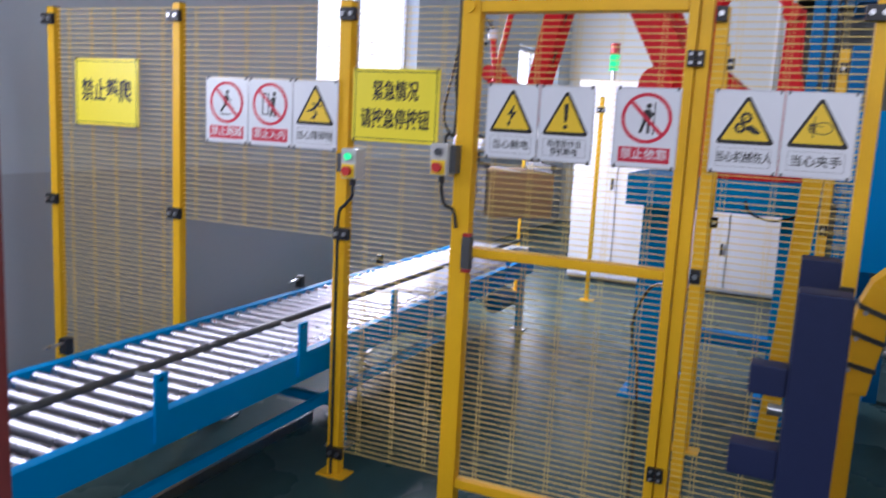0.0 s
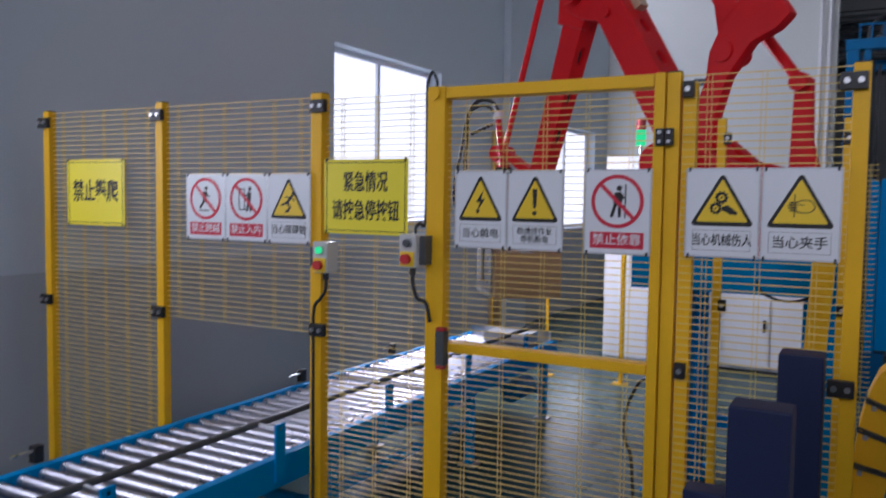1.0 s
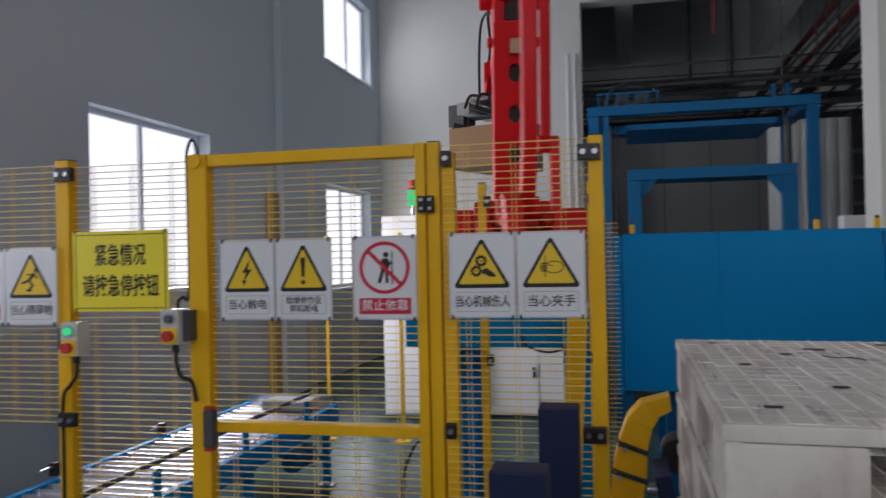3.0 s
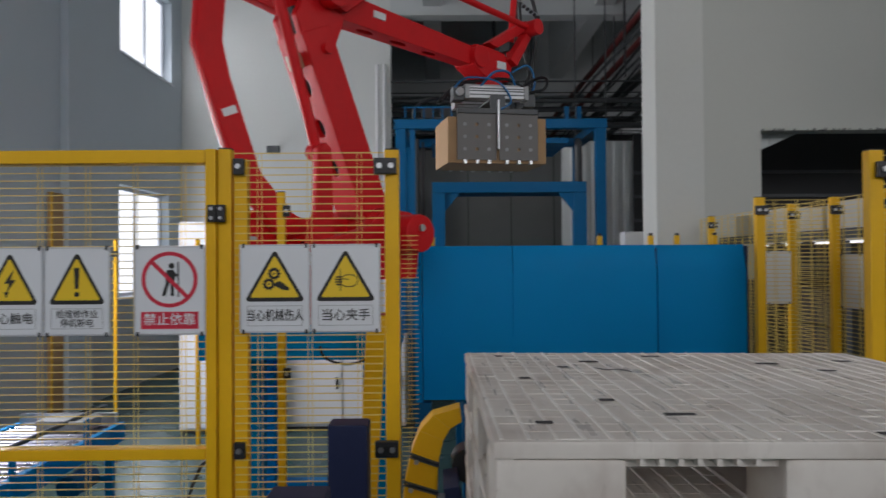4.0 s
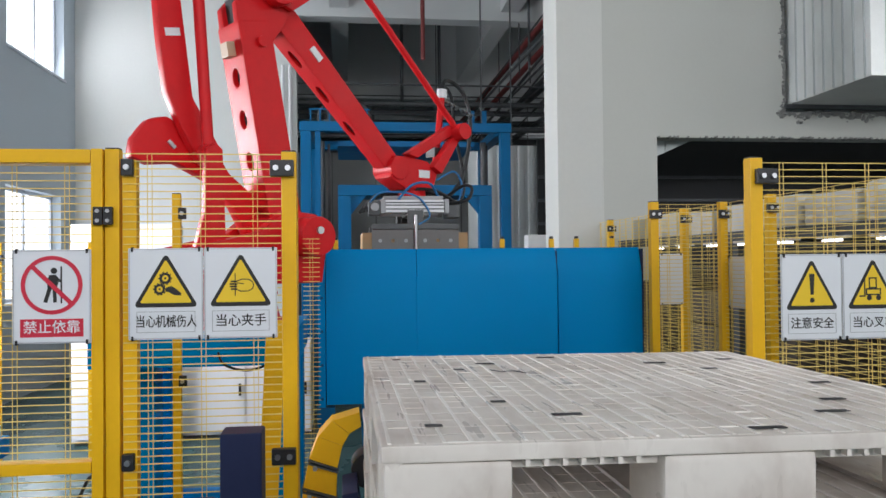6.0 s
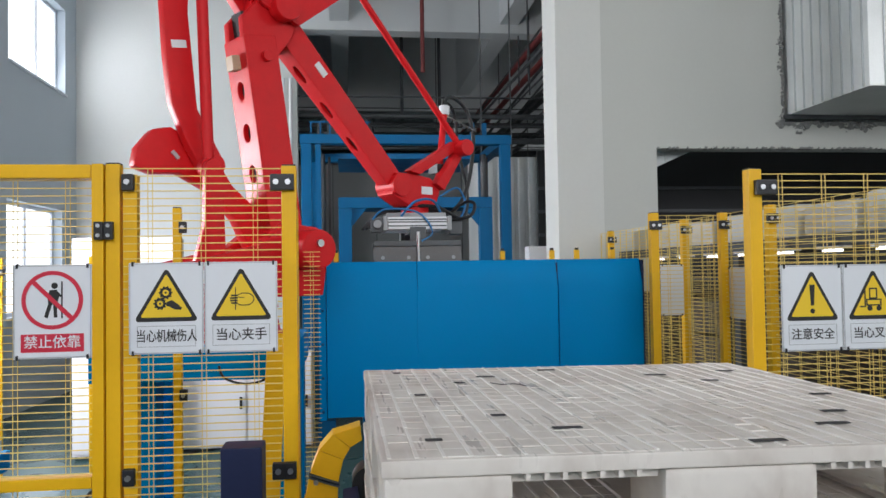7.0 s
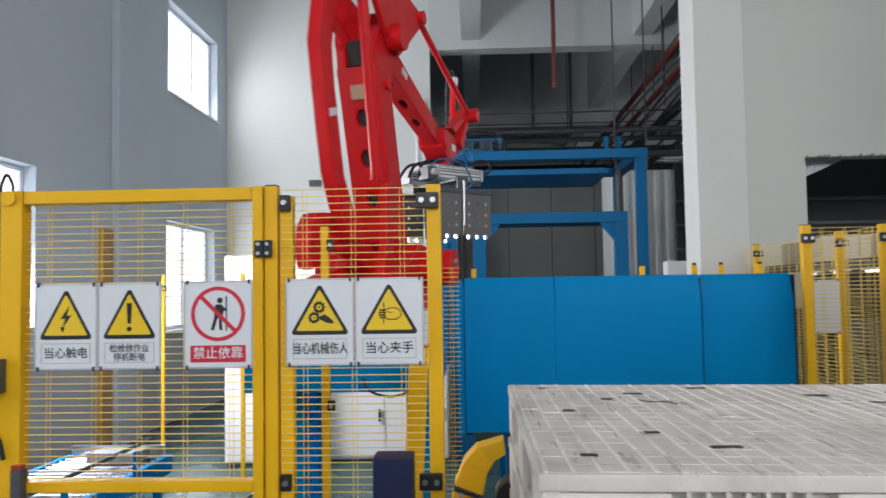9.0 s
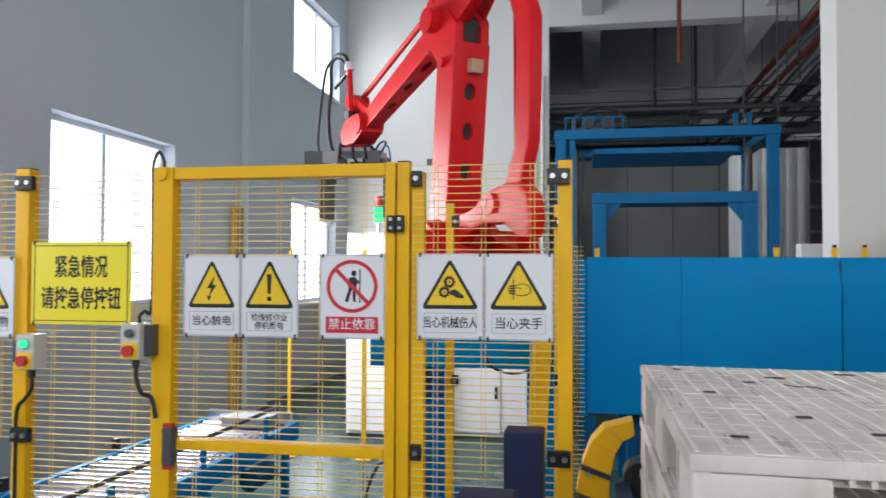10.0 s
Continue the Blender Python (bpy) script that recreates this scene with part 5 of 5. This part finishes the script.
part("tape", box(B(), -0.332, 0.332, -0.03, 0.03, 0.1505, 0.1525), M_GREY, carton)

# time, turn, lean of the lower arm, droop of the forearm
ARM = [(0.0, 161, 31, 75), (0.6, 161, 31, 75), (1.0, 160, 31, 72.4), (1.5, 147, 24.5, 43), (2.0, 147.2, -0.4, 16), (2.5, 134, -9, 11), (3.0, 103, -14, 7), (3.5, 72.5, -17.4, 4.7), (3.7, 60, -20.8, 4.3),
       (4.0, 44.3, -23.2, 4.6), (4.5, 34.9, -20.6, 23.2), (5.0, 34.7, -17, 32), (5.5, 34.6, -13.7, 38.7), (6.2, 34.2, -9.2, 46.2), (6.8, 33.7, -8.4, 47.0), (7.5, 33.4, -8.6, 46.2), (8.0, 37.8, -16.8, 28.5), (8.5, 48.4, -21.5, 13.7),
       (9.0, 75, -16.5, 17.2), (9.2, 87.1, -15.5, 18.2), (9.5, 107.1, -13, 19.5), (10.0, 131, -5.7, 19.5)]


def arm_at(t):
    """The three angles at a time, smooth between the rows."""
    for i in range(len(ARM) - 1):
        if t <= ARM[i + 1][0] + 1e-9:
            break
    a, b = ARM[i], ARM[i + 1]
    p, n = ARM[max(i - 1, 0)], ARM[min(i + 2, len(ARM) - 1)]
    h = b[0] - a[0]
    u = (t - a[0]) / h
    out = []
    for k in (1, 2, 3):
        def slope(q0, q1, q2):
            s0 = (q1[k] - q0[k]) / max(q1[0] - q0[0], 1e-6)
            s1 = (q2[k] - q1[k]) / max(q2[0] - q1[0], 1e-6)
            return 0.0 if s0 * s1 <= 0 else 2 * s0 * s1 / (s0 + s1)
        ma, mb = slope(p, a, b), slope(a, b, n)
        out.append((2 * u ** 3 - 3 * u * u + 1) * a[k] + (u ** 3 - 2 * u * u + u) * h * ma + (3 * u * u - 2 * u ** 3) * b[k] + (u ** 3 - u * u) * h * mb)
    return out


def arm_poses(t):
    phi, ln, dr = arm_at(t)
    l, f = radians(ln), radians(dr)
    turn = pose(0, 0, 0, 0, 0, phi)

    def on(u, z, tilt=0.0):
        return turn @ pose(u, 0, z, 0, tilt, 0)
    j3 = (A1 + L1 * math.sin(l) + E1 * math.cos(l), Z2 + L1 * math.cos(l) - E1 * math.sin(l))
    j4 = (j3[0] + L2 * math.cos(f), j3[1] - L2 * math.sin(f))
    ck = (A1 - CRANK * math.cos(f), Z2 + CRANK * math.sin(f))
    foot = (A1 + ROD_FOOT[0], Z2 + ROD_FOOT[1])
    upright = math.degrees(math.atan2(j3[0] - A1, j3[1] - Z2))
    g = turn @ pose(j4[0] + FL, 0, j4[1], 0, 0, -34)
    return {turret: turn, lower: on(A1, Z2, ln), fore: on(*j3, dr), crank: on(A1, Z2, dr), lever: on(*ck, ln), link_a: on(*foot, upright),
            level: on(*j3), link_b: on(j3[0] + C_FWD, j3[1] + C_UP, dr), wr: on(*j4), grip: g}

# ---------- pallets ----------
PALLET_M = pose(1.288, 2.1, 0.02, 0, 0.55, 0)   # the stack leans a little


PW, PD = 0.585, 0.598   # half width and half depth of a pallet


def repeat(parent, name, bm, material, places, bevel=0.0):
    """Alike pieces under one thing, all on one mesh."""
    o = part(name, bm, material, parent, m=pose(places[0][0], places[0][1], 0), bevel=bevel)
    for x, y in places[1:]:
        k = new(name, o.data)
        k.parent = parent
        k.matrix_basis = pose(x, y, 0)


def rib_places(n, half):
    return [-half + i * 2 * half / (n - 1) for i in range(n)]


def deck_grid():
    """The shallow raised lattice on a deck, worn uneven from rib to rib."""
    rnd = random.Random(12)
    bm = B()
    xs, ys = rib_places(27, PW - 0.014), rib_places(20, PD - 0.014)
    for i, x in enumerate(xs):
        for a, b in zip(ys, ys[1:]):
            t = 0.1458 + rnd.uniform(0.0014, 0.0032)
            w = rnd.uniform(0.002, 0.0036)
            box(bm, x - w, x + w, a - 0.001, b + 0.001, 0.1455, t)
    return bm


def cross_ribs(seed, share, top):
    """Short ribs between the long ones; some are worn away."""
    rnd = random.Random(seed)
    bm = B()
    xs, ys = rib_places(27, PW - 0.014), rib_places(20, PD - 0.014)
    for y in ys:
        for a, b in zip(xs, xs[1:]):
            if rnd.random() < share:
                box(bm, a + 0.005, b - 0.005, y - 0.003, y + 0.003, 0.1455, 0.146 + rnd.uniform(0.0003, top))
    return bm


def pallet_stack():
    first = None
    for i in range(9):
        z = 0.03 + i * 0.155
        tw = (0.6, -0.5, 0.3, 0.9, -0.7, 0.2, -0.4, 0.3, 0.0)[i]
        m = PALLET_M @ pose(0.006 * tw, -0.005 * tw, z, 0, 0, tw)
        if first is None:
            first = thing("pallet", "worn white plastic pallet in a stack", "pallet", m, group="stacked pallets")
            part("deck", box(B(), -PW, PW, -PD, PD, 0.118, 0.146), M_PALLET, first, bevel=0.005)
            g = part("deck_lattice", deck_grid(), M_RIB, first, "scuffed raised lattice of the deck")
            g["kind"] = "stuff"
            # the sparse M_RIB set paints in rib tips that catch the light
            for seed, share, top, material in ((7, 0.8, 0.0012, M_PALLET), (8, 0.16, 0.0026, M_RIB)):
                g = part("cross_lattice", cross_ribs(seed, share, top), material, first)
                g["kind"] = "stuff"
            repeat(first, "tooth", box(B(), -0.004, 0.004, -0.009, 0.009, 0.107, 0.1225), M_PALLET, [(x, -PD + 0.012) for x in rib_places(38, PW - 0.02) if 0.15 < abs(x - 0.008) < 0.37])
            part("under_rail", box(B(), -PW + 0.02, PW - 0.02, -PD + 0.03, -PD + 0.042, 0.1, 0.1215), M_PALLET, first)
            repeat(first, "side_rib", box(B(), -0.006, 0.004, -0.006, 0.006, 0.002, 0.1185), M_PALLET, [(-PW + 0.008, k * PD + (0.19 if k < 0 else -0.19)) for k in (-1, 1)] + [(-PW + 0.008, y) for y in (-0.12, 0.12)])
            for bx, half in ((-0.478, 0.104), (0.008, 0.134), (0.478, 0.104)):
                repeat(first, "block", box(B(), -half, half, -0.085, 0.085, 0.0, 0.119), M_PALLET, [(bx, y) for y in (-0.511, 0.0, 0.511)], bevel=0.014)
                part("runner", box(B(), bx - half + 0.02, bx + half - 0.02, -PD + 0.012, PD - 0.012, -0.0066, 0.0), M_PALLET, first)
            repeat(first, "corner_post", rod(B(), (0, 0, 0.002), (0, 0, 0.1215), 0.02, 12), M_PALLET, [(-PW + 0.022, -PD + 0.022), (PW - 0.022, -PD + 0.022)])
        else:
            copy_thing(first, m)
    # hand and water slots of the top deck: place and half width
    slots = [(-0.49, 0.49, 0.011), (-0.25, 0.37, 0.026), (-0.34, 0.257, 0.014), (-0.462, 0.06, 0.013), (-0.33, -0.237, 0.015), (-0.228, -0.386, 0.028), (-0.487, -0.46, 0.015), (-0.045, 0.491, 0.026),
             (0.231, 0.332, 0.03), (0.328, 0.194, 0.022), (0.474, -0.075, 0.024), (0.365, -0.293, 0.026), (0.283, -0.418, 0.032), (0.08, -0.547, 0.032), (0.462, 0.383, 0.024)]
    p = bpy.data.objects["pallet.008"]
    for x, y, half in slots:
        part("slot", box(B(), x - half, x + half, y - 0.009, y + 0.009, 0.1481, 0.1494), M_DARK, p, "dark slot in the deck")
    part("crack", hose(B(), [(-0.26, 0.24, 0.1485), (-0.235, 0.2, 0.149), (-0.2, 0.205, 0.149), (-0.178, 0.165, 0.1485)], 0.0014, 6, 4), M_DARK, p, "dark crack in the deck")


pallet_stack()
skid = thing("floor_skid", "low navy skid under the pallet stack", "skid", pose(1.30, 2.1, 0))
for x in (-0.45, 0.45):
    part("runner", box(B(), x - 0.06, x + 0.06, -0.58, 0.58, 0, 0.037), M_NAVY, skid)


# ---------- pallet magazine: navy uprights and the yellow claw ----------
def magazine():
    m = thing("pallet_magazine", "navy steel pallet magazine upright with cross arms", "machine")
    part("column", box(B(), 0.333, 0.442, 2.42, 2.52, 0, 1.28), M_NAVY, m, bevel=0.006)
    part("short_column", box(B(), 0.33, 0.435, 1.64, 1.72, 0.0, 1.316), M_NAVY, m, bevel=0.006)
    part("tie_bar", box(B(), 0.36, 0.42, 1.721, 2.419, 0.12, 0.2), M_NAVY, m)
    part("cross_arm", box(B(), 0.255, 0.329, 1.65, 1.71, 1.085, 1.15), M_NAVY, m, bevel=0.006)
    part("cross_arm", box(B(), 0.23, 0.329, 1.65, 1.71, 0.9, 0.97), M_NAVY, m, bevel=0.006)
    part("foot", box(B(), 0.28, 0.5, 1.58, 2.6, -0.0, 0.02), M_NAVY, m)
    part("clamp_bolt", rod(B(), (0.332, 2.46, 0.8), (0.29, 2.46, 0.8), 0.018, 12), M_STEEL, m)


magazine()


def claw():
    c = thing("pallet_claw", "curved yellow sheet-metal claw with dark bands beside the pallets", "machine part")
    outer = [(0.5, 0.74), (0.508, 0.86), (0.52, 0.975), (0.54, 1.07), (0.57, 1.145), (0.617, 1.196), (0.71, 1.222)]
    inner = [(0.595, 0.74), (0.612, 0.84), (0.63, 0.94), (0.634, 1.035), (0.652, 1.11), (0.676, 1.15), (0.715, 1.172)]
    base = pose(0, 3.05, 0)
    for i in range(len(outer) - 1):
        a, b, e, d = Vector(outer[i]), Vector(outer[i + 1]), Vector(inner[i + 1]), Vector(inner[i])
        gap = 0.012 if i in (0, 1, 2) else 0.0
        lift = (b - a).normalized() * gap
        part("shell", prism(B(), [a, b - lift, e - (e - d).normalized() * gap, d], -0.07, 0.05 - 0.012 * (i % 2)), M_YEL, c, bevel=0.003, m=base)
    for i in (1, 2, 3):
        a, b = Vector(outer[i]), Vector(inner[i])
        for k in (-0.014, -0.002):
            part("band", bar(B(), a.x - 0.004, a.y + k, b.x + 0.004, b.y + k, 0.005, -0.078, 0.04), M_DGREY, c, m=base)
        part("pin", rod(B(), (a.x + 0.02, -0.084, a.y - 0.03), (a.x + 0.02, -0.069, a.y - 0.03), 0.008, 12), M_STEEL, c, m=base)
    part("ram", rod(B(), (0.63, 3.0, 0.905), (0.7, 3.0, 0.9), 0.022, 14), M_STEEL, c, "steel ram rod")
    part("hub", rod(B(), (0.74, 2.99, 1.02), (0.74, 3.11, 1.02), 0.06, 20), M_BLACK, c)
    part("arm", box(B(), 0.51, 0.58, 3.0, 3.1, 0.02, 0.739), M_YEL, c, bevel=0.004)
    part("foot", box(B(), 0.49, 0.7, 2.95, 3.15, 0, 0.02), M_NAVY, c)
    part("side_arm", box(B(), -0.025, 0.025, 2.74, 2.98, 0.0, 1.0), M_NAVY, c, bevel=0.004, m=pose(0.83, 0, 0.03, 0, -9, 0))


claw()

# ---------- goods beyond the side fence ----------
def wrapped_load(x, y, w, d, h, label):
    g = thing("wrapped_load", label, "pallet load", pose(x, y, 0, 0, 0, random.uniform(-2, 2)), group="wrapped loads")
    for i in (-1, 0, 1):
        part("bearer", box(B(), i * (w / 2 - 0.06) - 0.05, i * (w / 2 - 0.06) + 0.05, -d / 2, d / 2, 0, 0.1), M_CARD, g)
    part("pallet_deck", box(B(), -w / 2, w / 2, -d / 2, d / 2, 0.1, 0.13), M_CARD, g)
    rows = max(3, round((h - 0.13) / 0.3))
    for r in range(rows):
        z0 = 0.13 + r * (h - 0.13) / rows
        z1 = 0.13 + (r + 1) * (h - 0.13) / rows - 0.012
        for i in range(3):
            x0 = -w / 2 + i * w / 3
            j = random.uniform(-0.012, 0.012)
            part("bag", box(B(), x0 + 0.006, x0 + w / 3 - 0.006, -d / 2 + j, d / 2 + j, z0, z1), M_WRAP if z0 > 0.7 * h and (i + round(3 * y)) % 4 == 1 else M_SACK, g, bevel=0.03)


for x, y, h in ((4.0, 3.8, 1.5), (4.0, 5.05, 1.54), (4.0, 6.3, 1.5), (4.0, 7.5, 1.54), (5.6, 4.4, 1.5), (5.6, 5.8, 1.52), (5.6, 7.2, 1.5)):
    wrapped_load(x, y, 1.05, 0.72, h, "pallet of white wrapped bags beyond the fence")


def rack():
    r = thing("storage_rack", "dark steel storage rack with a loaded top shelf", "rack")
    for x in (3.4, 4.6):
        for y in (3.2, 5.5, 7.8):
            part("upright", box(B(), x - 0.04, x + 0.04, y - 0.04, y + 0.04, 0, 1.85), M_DGREY, r)
        part("beam", box(B(), x - 0.03, x + 0.03, 3.1, 7.9, 1.85, 1.92), M_DGREY, r)
    part("shelf", box(B(), 3.371, 4.57, 3.1, 7.9, 1.88, 1.915), M_DGREY, r)


rack()
for i in range(8):
    y = 3.4 + i * 0.58
    g = thing("wrapped_bale", "pale stretch-wrapped bale on the rack's top shelf", "bale", pose(3.95, y, 1.921), group="bales on the rack")
    hh = (0.2, 0.22, 0.19, 0.21, 0.2, 0.18, 0.21, 0.2)[i]
    part("bale", box(B(), -0.5, 0.5, -0.255, 0.255, 0, hh), M_WRAP, g, bevel=0.03)
    for x in (-0.2, 0.2):
        part("strap", box(B(), x - 0.01, x + 0.01, -0.258, 0.258, hh, hh + 0.003), M_DGREY, g)


def duct():
    d = thing("air_duct", "galvanised sheet-metal air duct through the wall", "duct")
    part("shell", box(B(), 5.62, 8.1, 7.2, 10.5, 3.45, 5.5), M_SHEET, d, bevel=0.01)
    for i in range(8):
        y = 7.28 + i * 0.165
        part("side_seam", box(B(), 5.604, 5.62, y - 0.007, y + 0.007, 3.46, 5.49), M_GALV, d)
    for i in range(7):
        x = 5.62 + 0.33 * (i + 0.5)
        part("seam", box(B(), x - 0.008, x + 0.008, 7.188, 7.2, 3.46, 5.49), M_GALV, d)
    part("collar", box(B(), 5.56, 8.2, 8.56, 8.6, 3.4, 3.449), M_DGREY, d)


duct()
low = thing("air_duct", "galvanised duct seen inside the wall opening", "duct")
part("shell", prism(B(), [(3.95, 2.8), (5.1, 3.3), (3.95, 3.3)], 8.92, 10.5), M_GALV, low)
for x in (4.15, 4.3):
    part("seam", box(B(), x - 0.006, x + 0.006, 8.908, 8.92, 2.95, 3.3), M_GALV, low)
for x in (4.3, 4.9):
    part("hanger", rod(B(), (x, 9.5, 3.3), (x, 9.5, CZ), 0.01, 6), M_DGREY, low)
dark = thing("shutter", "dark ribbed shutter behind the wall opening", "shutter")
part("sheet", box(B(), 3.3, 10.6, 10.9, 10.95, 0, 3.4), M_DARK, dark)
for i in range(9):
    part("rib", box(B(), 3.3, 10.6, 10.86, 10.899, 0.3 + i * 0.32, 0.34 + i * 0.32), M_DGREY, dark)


def ragged():
    """Broken mortar edges round the openings."""
    rnd = random.Random(4)
    bm = B()

    def lump(x, z, s):
        n = 7
        k = rnd.random() * 6
        out = [(x + s * (0.6 + 0.6 * rnd.random()) * math.cos(k + 2 * math.pi * a / n), z + s * (0.5 + 0.5 * rnd.random()) * math.sin(k + 2 * math.pi * a / n)) for a in range(n)]
        prism(bm, out, HY - 0.004 - rnd.random() * 0.02, HY + 0.05)
    for i in range(520):
        x = 5.48 + rnd.random() * 2.75
        reach = 0.05 + 0.05 * math.sin(x * 9.0) + 0.05 * math.sin(x * 23.0 + 1)
        lump(x, 3.365 - rnd.random() ** 1.5 * max(reach, 0.02), 0.006 + rnd.random() ** 2 * 0.026)
    for i in range(420):
        z = 3.3 + rnd.random() * 2.3
        reach = 0.03 + 0.025 * math.sin(z * 8.0) + 0.02 * math.sin(z * 21.0)
        lump(5.565 - rnd.random() ** 1.5 * max(reach, 0.01), z, 0.005 + rnd.random() ** 2 * 0.016)
    for i in range(110):
        lump(4.08 + rnd.random() * 4.0, 3.072 + rnd.random() * 0.008, 0.008 + rnd.random() * 0.014)
    whole("trim_mortar", bm, M_CONC, "ragged raw mortar round the wall openings", kind="structure")


ragged()

# ---------- far bay: pipes, partition panels, white box ----------
def far_bay():
    for i in range(9):
        x = -0.4 + i * 0.85
        p = thing("partition_panel", "dull grey insulated partition panel", "panel", group="partition panels")
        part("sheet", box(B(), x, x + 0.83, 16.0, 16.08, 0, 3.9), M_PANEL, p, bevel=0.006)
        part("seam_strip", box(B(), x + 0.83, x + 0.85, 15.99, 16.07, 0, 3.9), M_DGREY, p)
    for y, z, r in ((14.6, 4.6, 0.05), (15.2, 4.25, 0.06), (17.5, 5.0, 0.05), (20, 5.2, 0.06)):
        whole("pipe", rod(B(), (-3.6, y, z), (11.9, y, z), r, 10), M_DGREY, "dark horizontal service pipe under the ceiling", "pipe", group="service pipes")
    rnd = random.Random(9)
    for k in range(12):
        y, z = 14.0 + k * 1.0, 4.35 + rnd.random() * 1.0
        whole("pipe", rod(B(), (-3.6, y, z), (11.9, y, z), 0.012 + rnd.random() * 0.012, 8), M_DGREY, "thin service pipe under the ceiling", "pipe", group="service pipes")
    for k in range(9):
        x = 3.4 + k * 0.28
        whole("pipe", rod(B(), (x, 10.5, 4.7 + rnd.random() * 1.1), (x, 26, 4.7 + rnd.random() * 1.1), 0.015 + rnd.random() * 0.015, 8), M_DGREY, "thin service pipe running back under the ceiling", "pipe", group="service pipes")
    for k in range(10):
        x, y = 0.8 + rnd.random() * 5, 12 + rnd.random() * 10
        whole("hanger_rod", rod(B(), (x, y, 4.6 + rnd.random() * 0.6), (x, y, CZ), 0.012, 6), M_DGREY, "thin hanger rod from the ceiling", "hanger", group="hanger rods")
    for x, z in ((3.9, 5.6), (4.2, 5.5), (4.6, 5.3), (5.0, 5.5), (5.5, 5.2)):
        whole("pipe", rod(B(), (x, 9.5, z), (x, 26, z), 0.06, 10), M_PIPE if x < 4.3 else M_DGREY, "service pipe running back under the ceiling", "pipe", group="service pipes")
    for x, y in ((1.95, 13.0), (1.9, 17.0), (2.7, 17.0), (1.4, 20.0)):
        whole("pipe", rod(B(), (x, y, 5.0), (x, y, CZ), 0.035, 10), M_PIPE if y < 14 else M_DGREY, "drop pipe from the ceiling", "pipe", group="service pipes")
    d = thing("air_duct", "dull galvanised duct in the far bay", "duct")
    # the lighter sheet colour makes up for blocked lamp light here
    part("shell", box(B(), 2.55, 3.45, 11.5, 12.3, 1.9, 3.4), M_SHEET, d, bevel=0.01)
    for k in range(6):
        x = 2.6 + k * 0.15
        part("pleat", prism(B(), [(x - 0.05, 1.91), (x + 0.05, 1.91), (x + 0.05, 3.39), (x - 0.05, 3.39)], 11.45, 11.499), M_SHEET, d, bevel=0.02)
    for x in (2.7, 3.15):
        part("hanger", rod(B(), (x, 11.9, 3.3), (x, 11.9, CZ), 0.012, 6), M_DGREY, d)
    part("skirt", box(B(), 2.5, 3.35, 11.45, 12.35, 1.78, 1.899), M_DGREY, d)
    b = thing("junction_box", "small white box on the wall ledge", "box")
    part("shell", box(B(), 2.55, 2.85, 8.3, 8.5, 1.8, 2.0), M_CAB, b, bevel=0.005)
    part("stand", box(B(), 2.66, 2.74, 8.36, 8.44, 0, 1.8), M_DGREY, b)
    for y in (3.42, 3.9, 4.36, 4.84, 5.33, 5.8, 6.3, 6.8):
        t = thing("tube_lamp", "short lit tube lamp under the rack's top shelf", "lamp", group="tube lamps")
        part("tube", rod(B(), (3.34, y - 0.085, 1.824), (3.34, y + 0.085, 1.824), 0.009, 8), M_TUBE, t)
        part("housing", box(B(), 3.325, 3.369, y - 0.13, y + 0.13, 1.835, 1.85), M_CAB, t)
        part("stay", box(B(), 3.35, 3.369, y - 0.01, y + 0.01, 1.851, 1.9), M_DGREY, t)
    s = thing("wall_bracket", "small dark camera bracket on the far wall", "bracket")
    part("arm", box(B(), -2.05, -2.0, BY - 0.18, BY - 0.001, 3.55, 3.6), M_DGREY, s)
    part("head", box(B(), -2.12, -1.93, BY - 0.3, BY - 0.181, 3.52, 3.62), M_DGREY, s)
    k = thing("conduit", "white conduit pipes up the far wall's end", "conduit")
    for x in (-0.32, -0.2):
        part("pipe", rod(B(), (x, BY - 0.06, 0), (x, BY - 0.06, 5.0), 0.03, 10), M_CAB, k)


far_bay()


def motions():
    times = [i * 0.1 for i in range(101)]
    rows = {}
    for t in times:
        for ob, m in arm_poses(t).items():
            rows.setdefault(ob, []).append((t, m))
    for ob, r in rows.items():
        walk(ob, r)
    root = pose(RX, RY, RZ)
    held = []
    for t in times:
        g = root @ arm_poses(min(t, 6.4))[grip]
        sink = min(max((t - 6.4) / 0.4, 0), 1)
        m = g @ pose(0, 0, -0.56)
        if sink:
            low_z = 1.212
            m.translation.z += (low_z - m.translation.z) * (3 * sink ** 2 - 2 * sink ** 3)
        held.append((t, m))
    walk(carton, held)


motions()
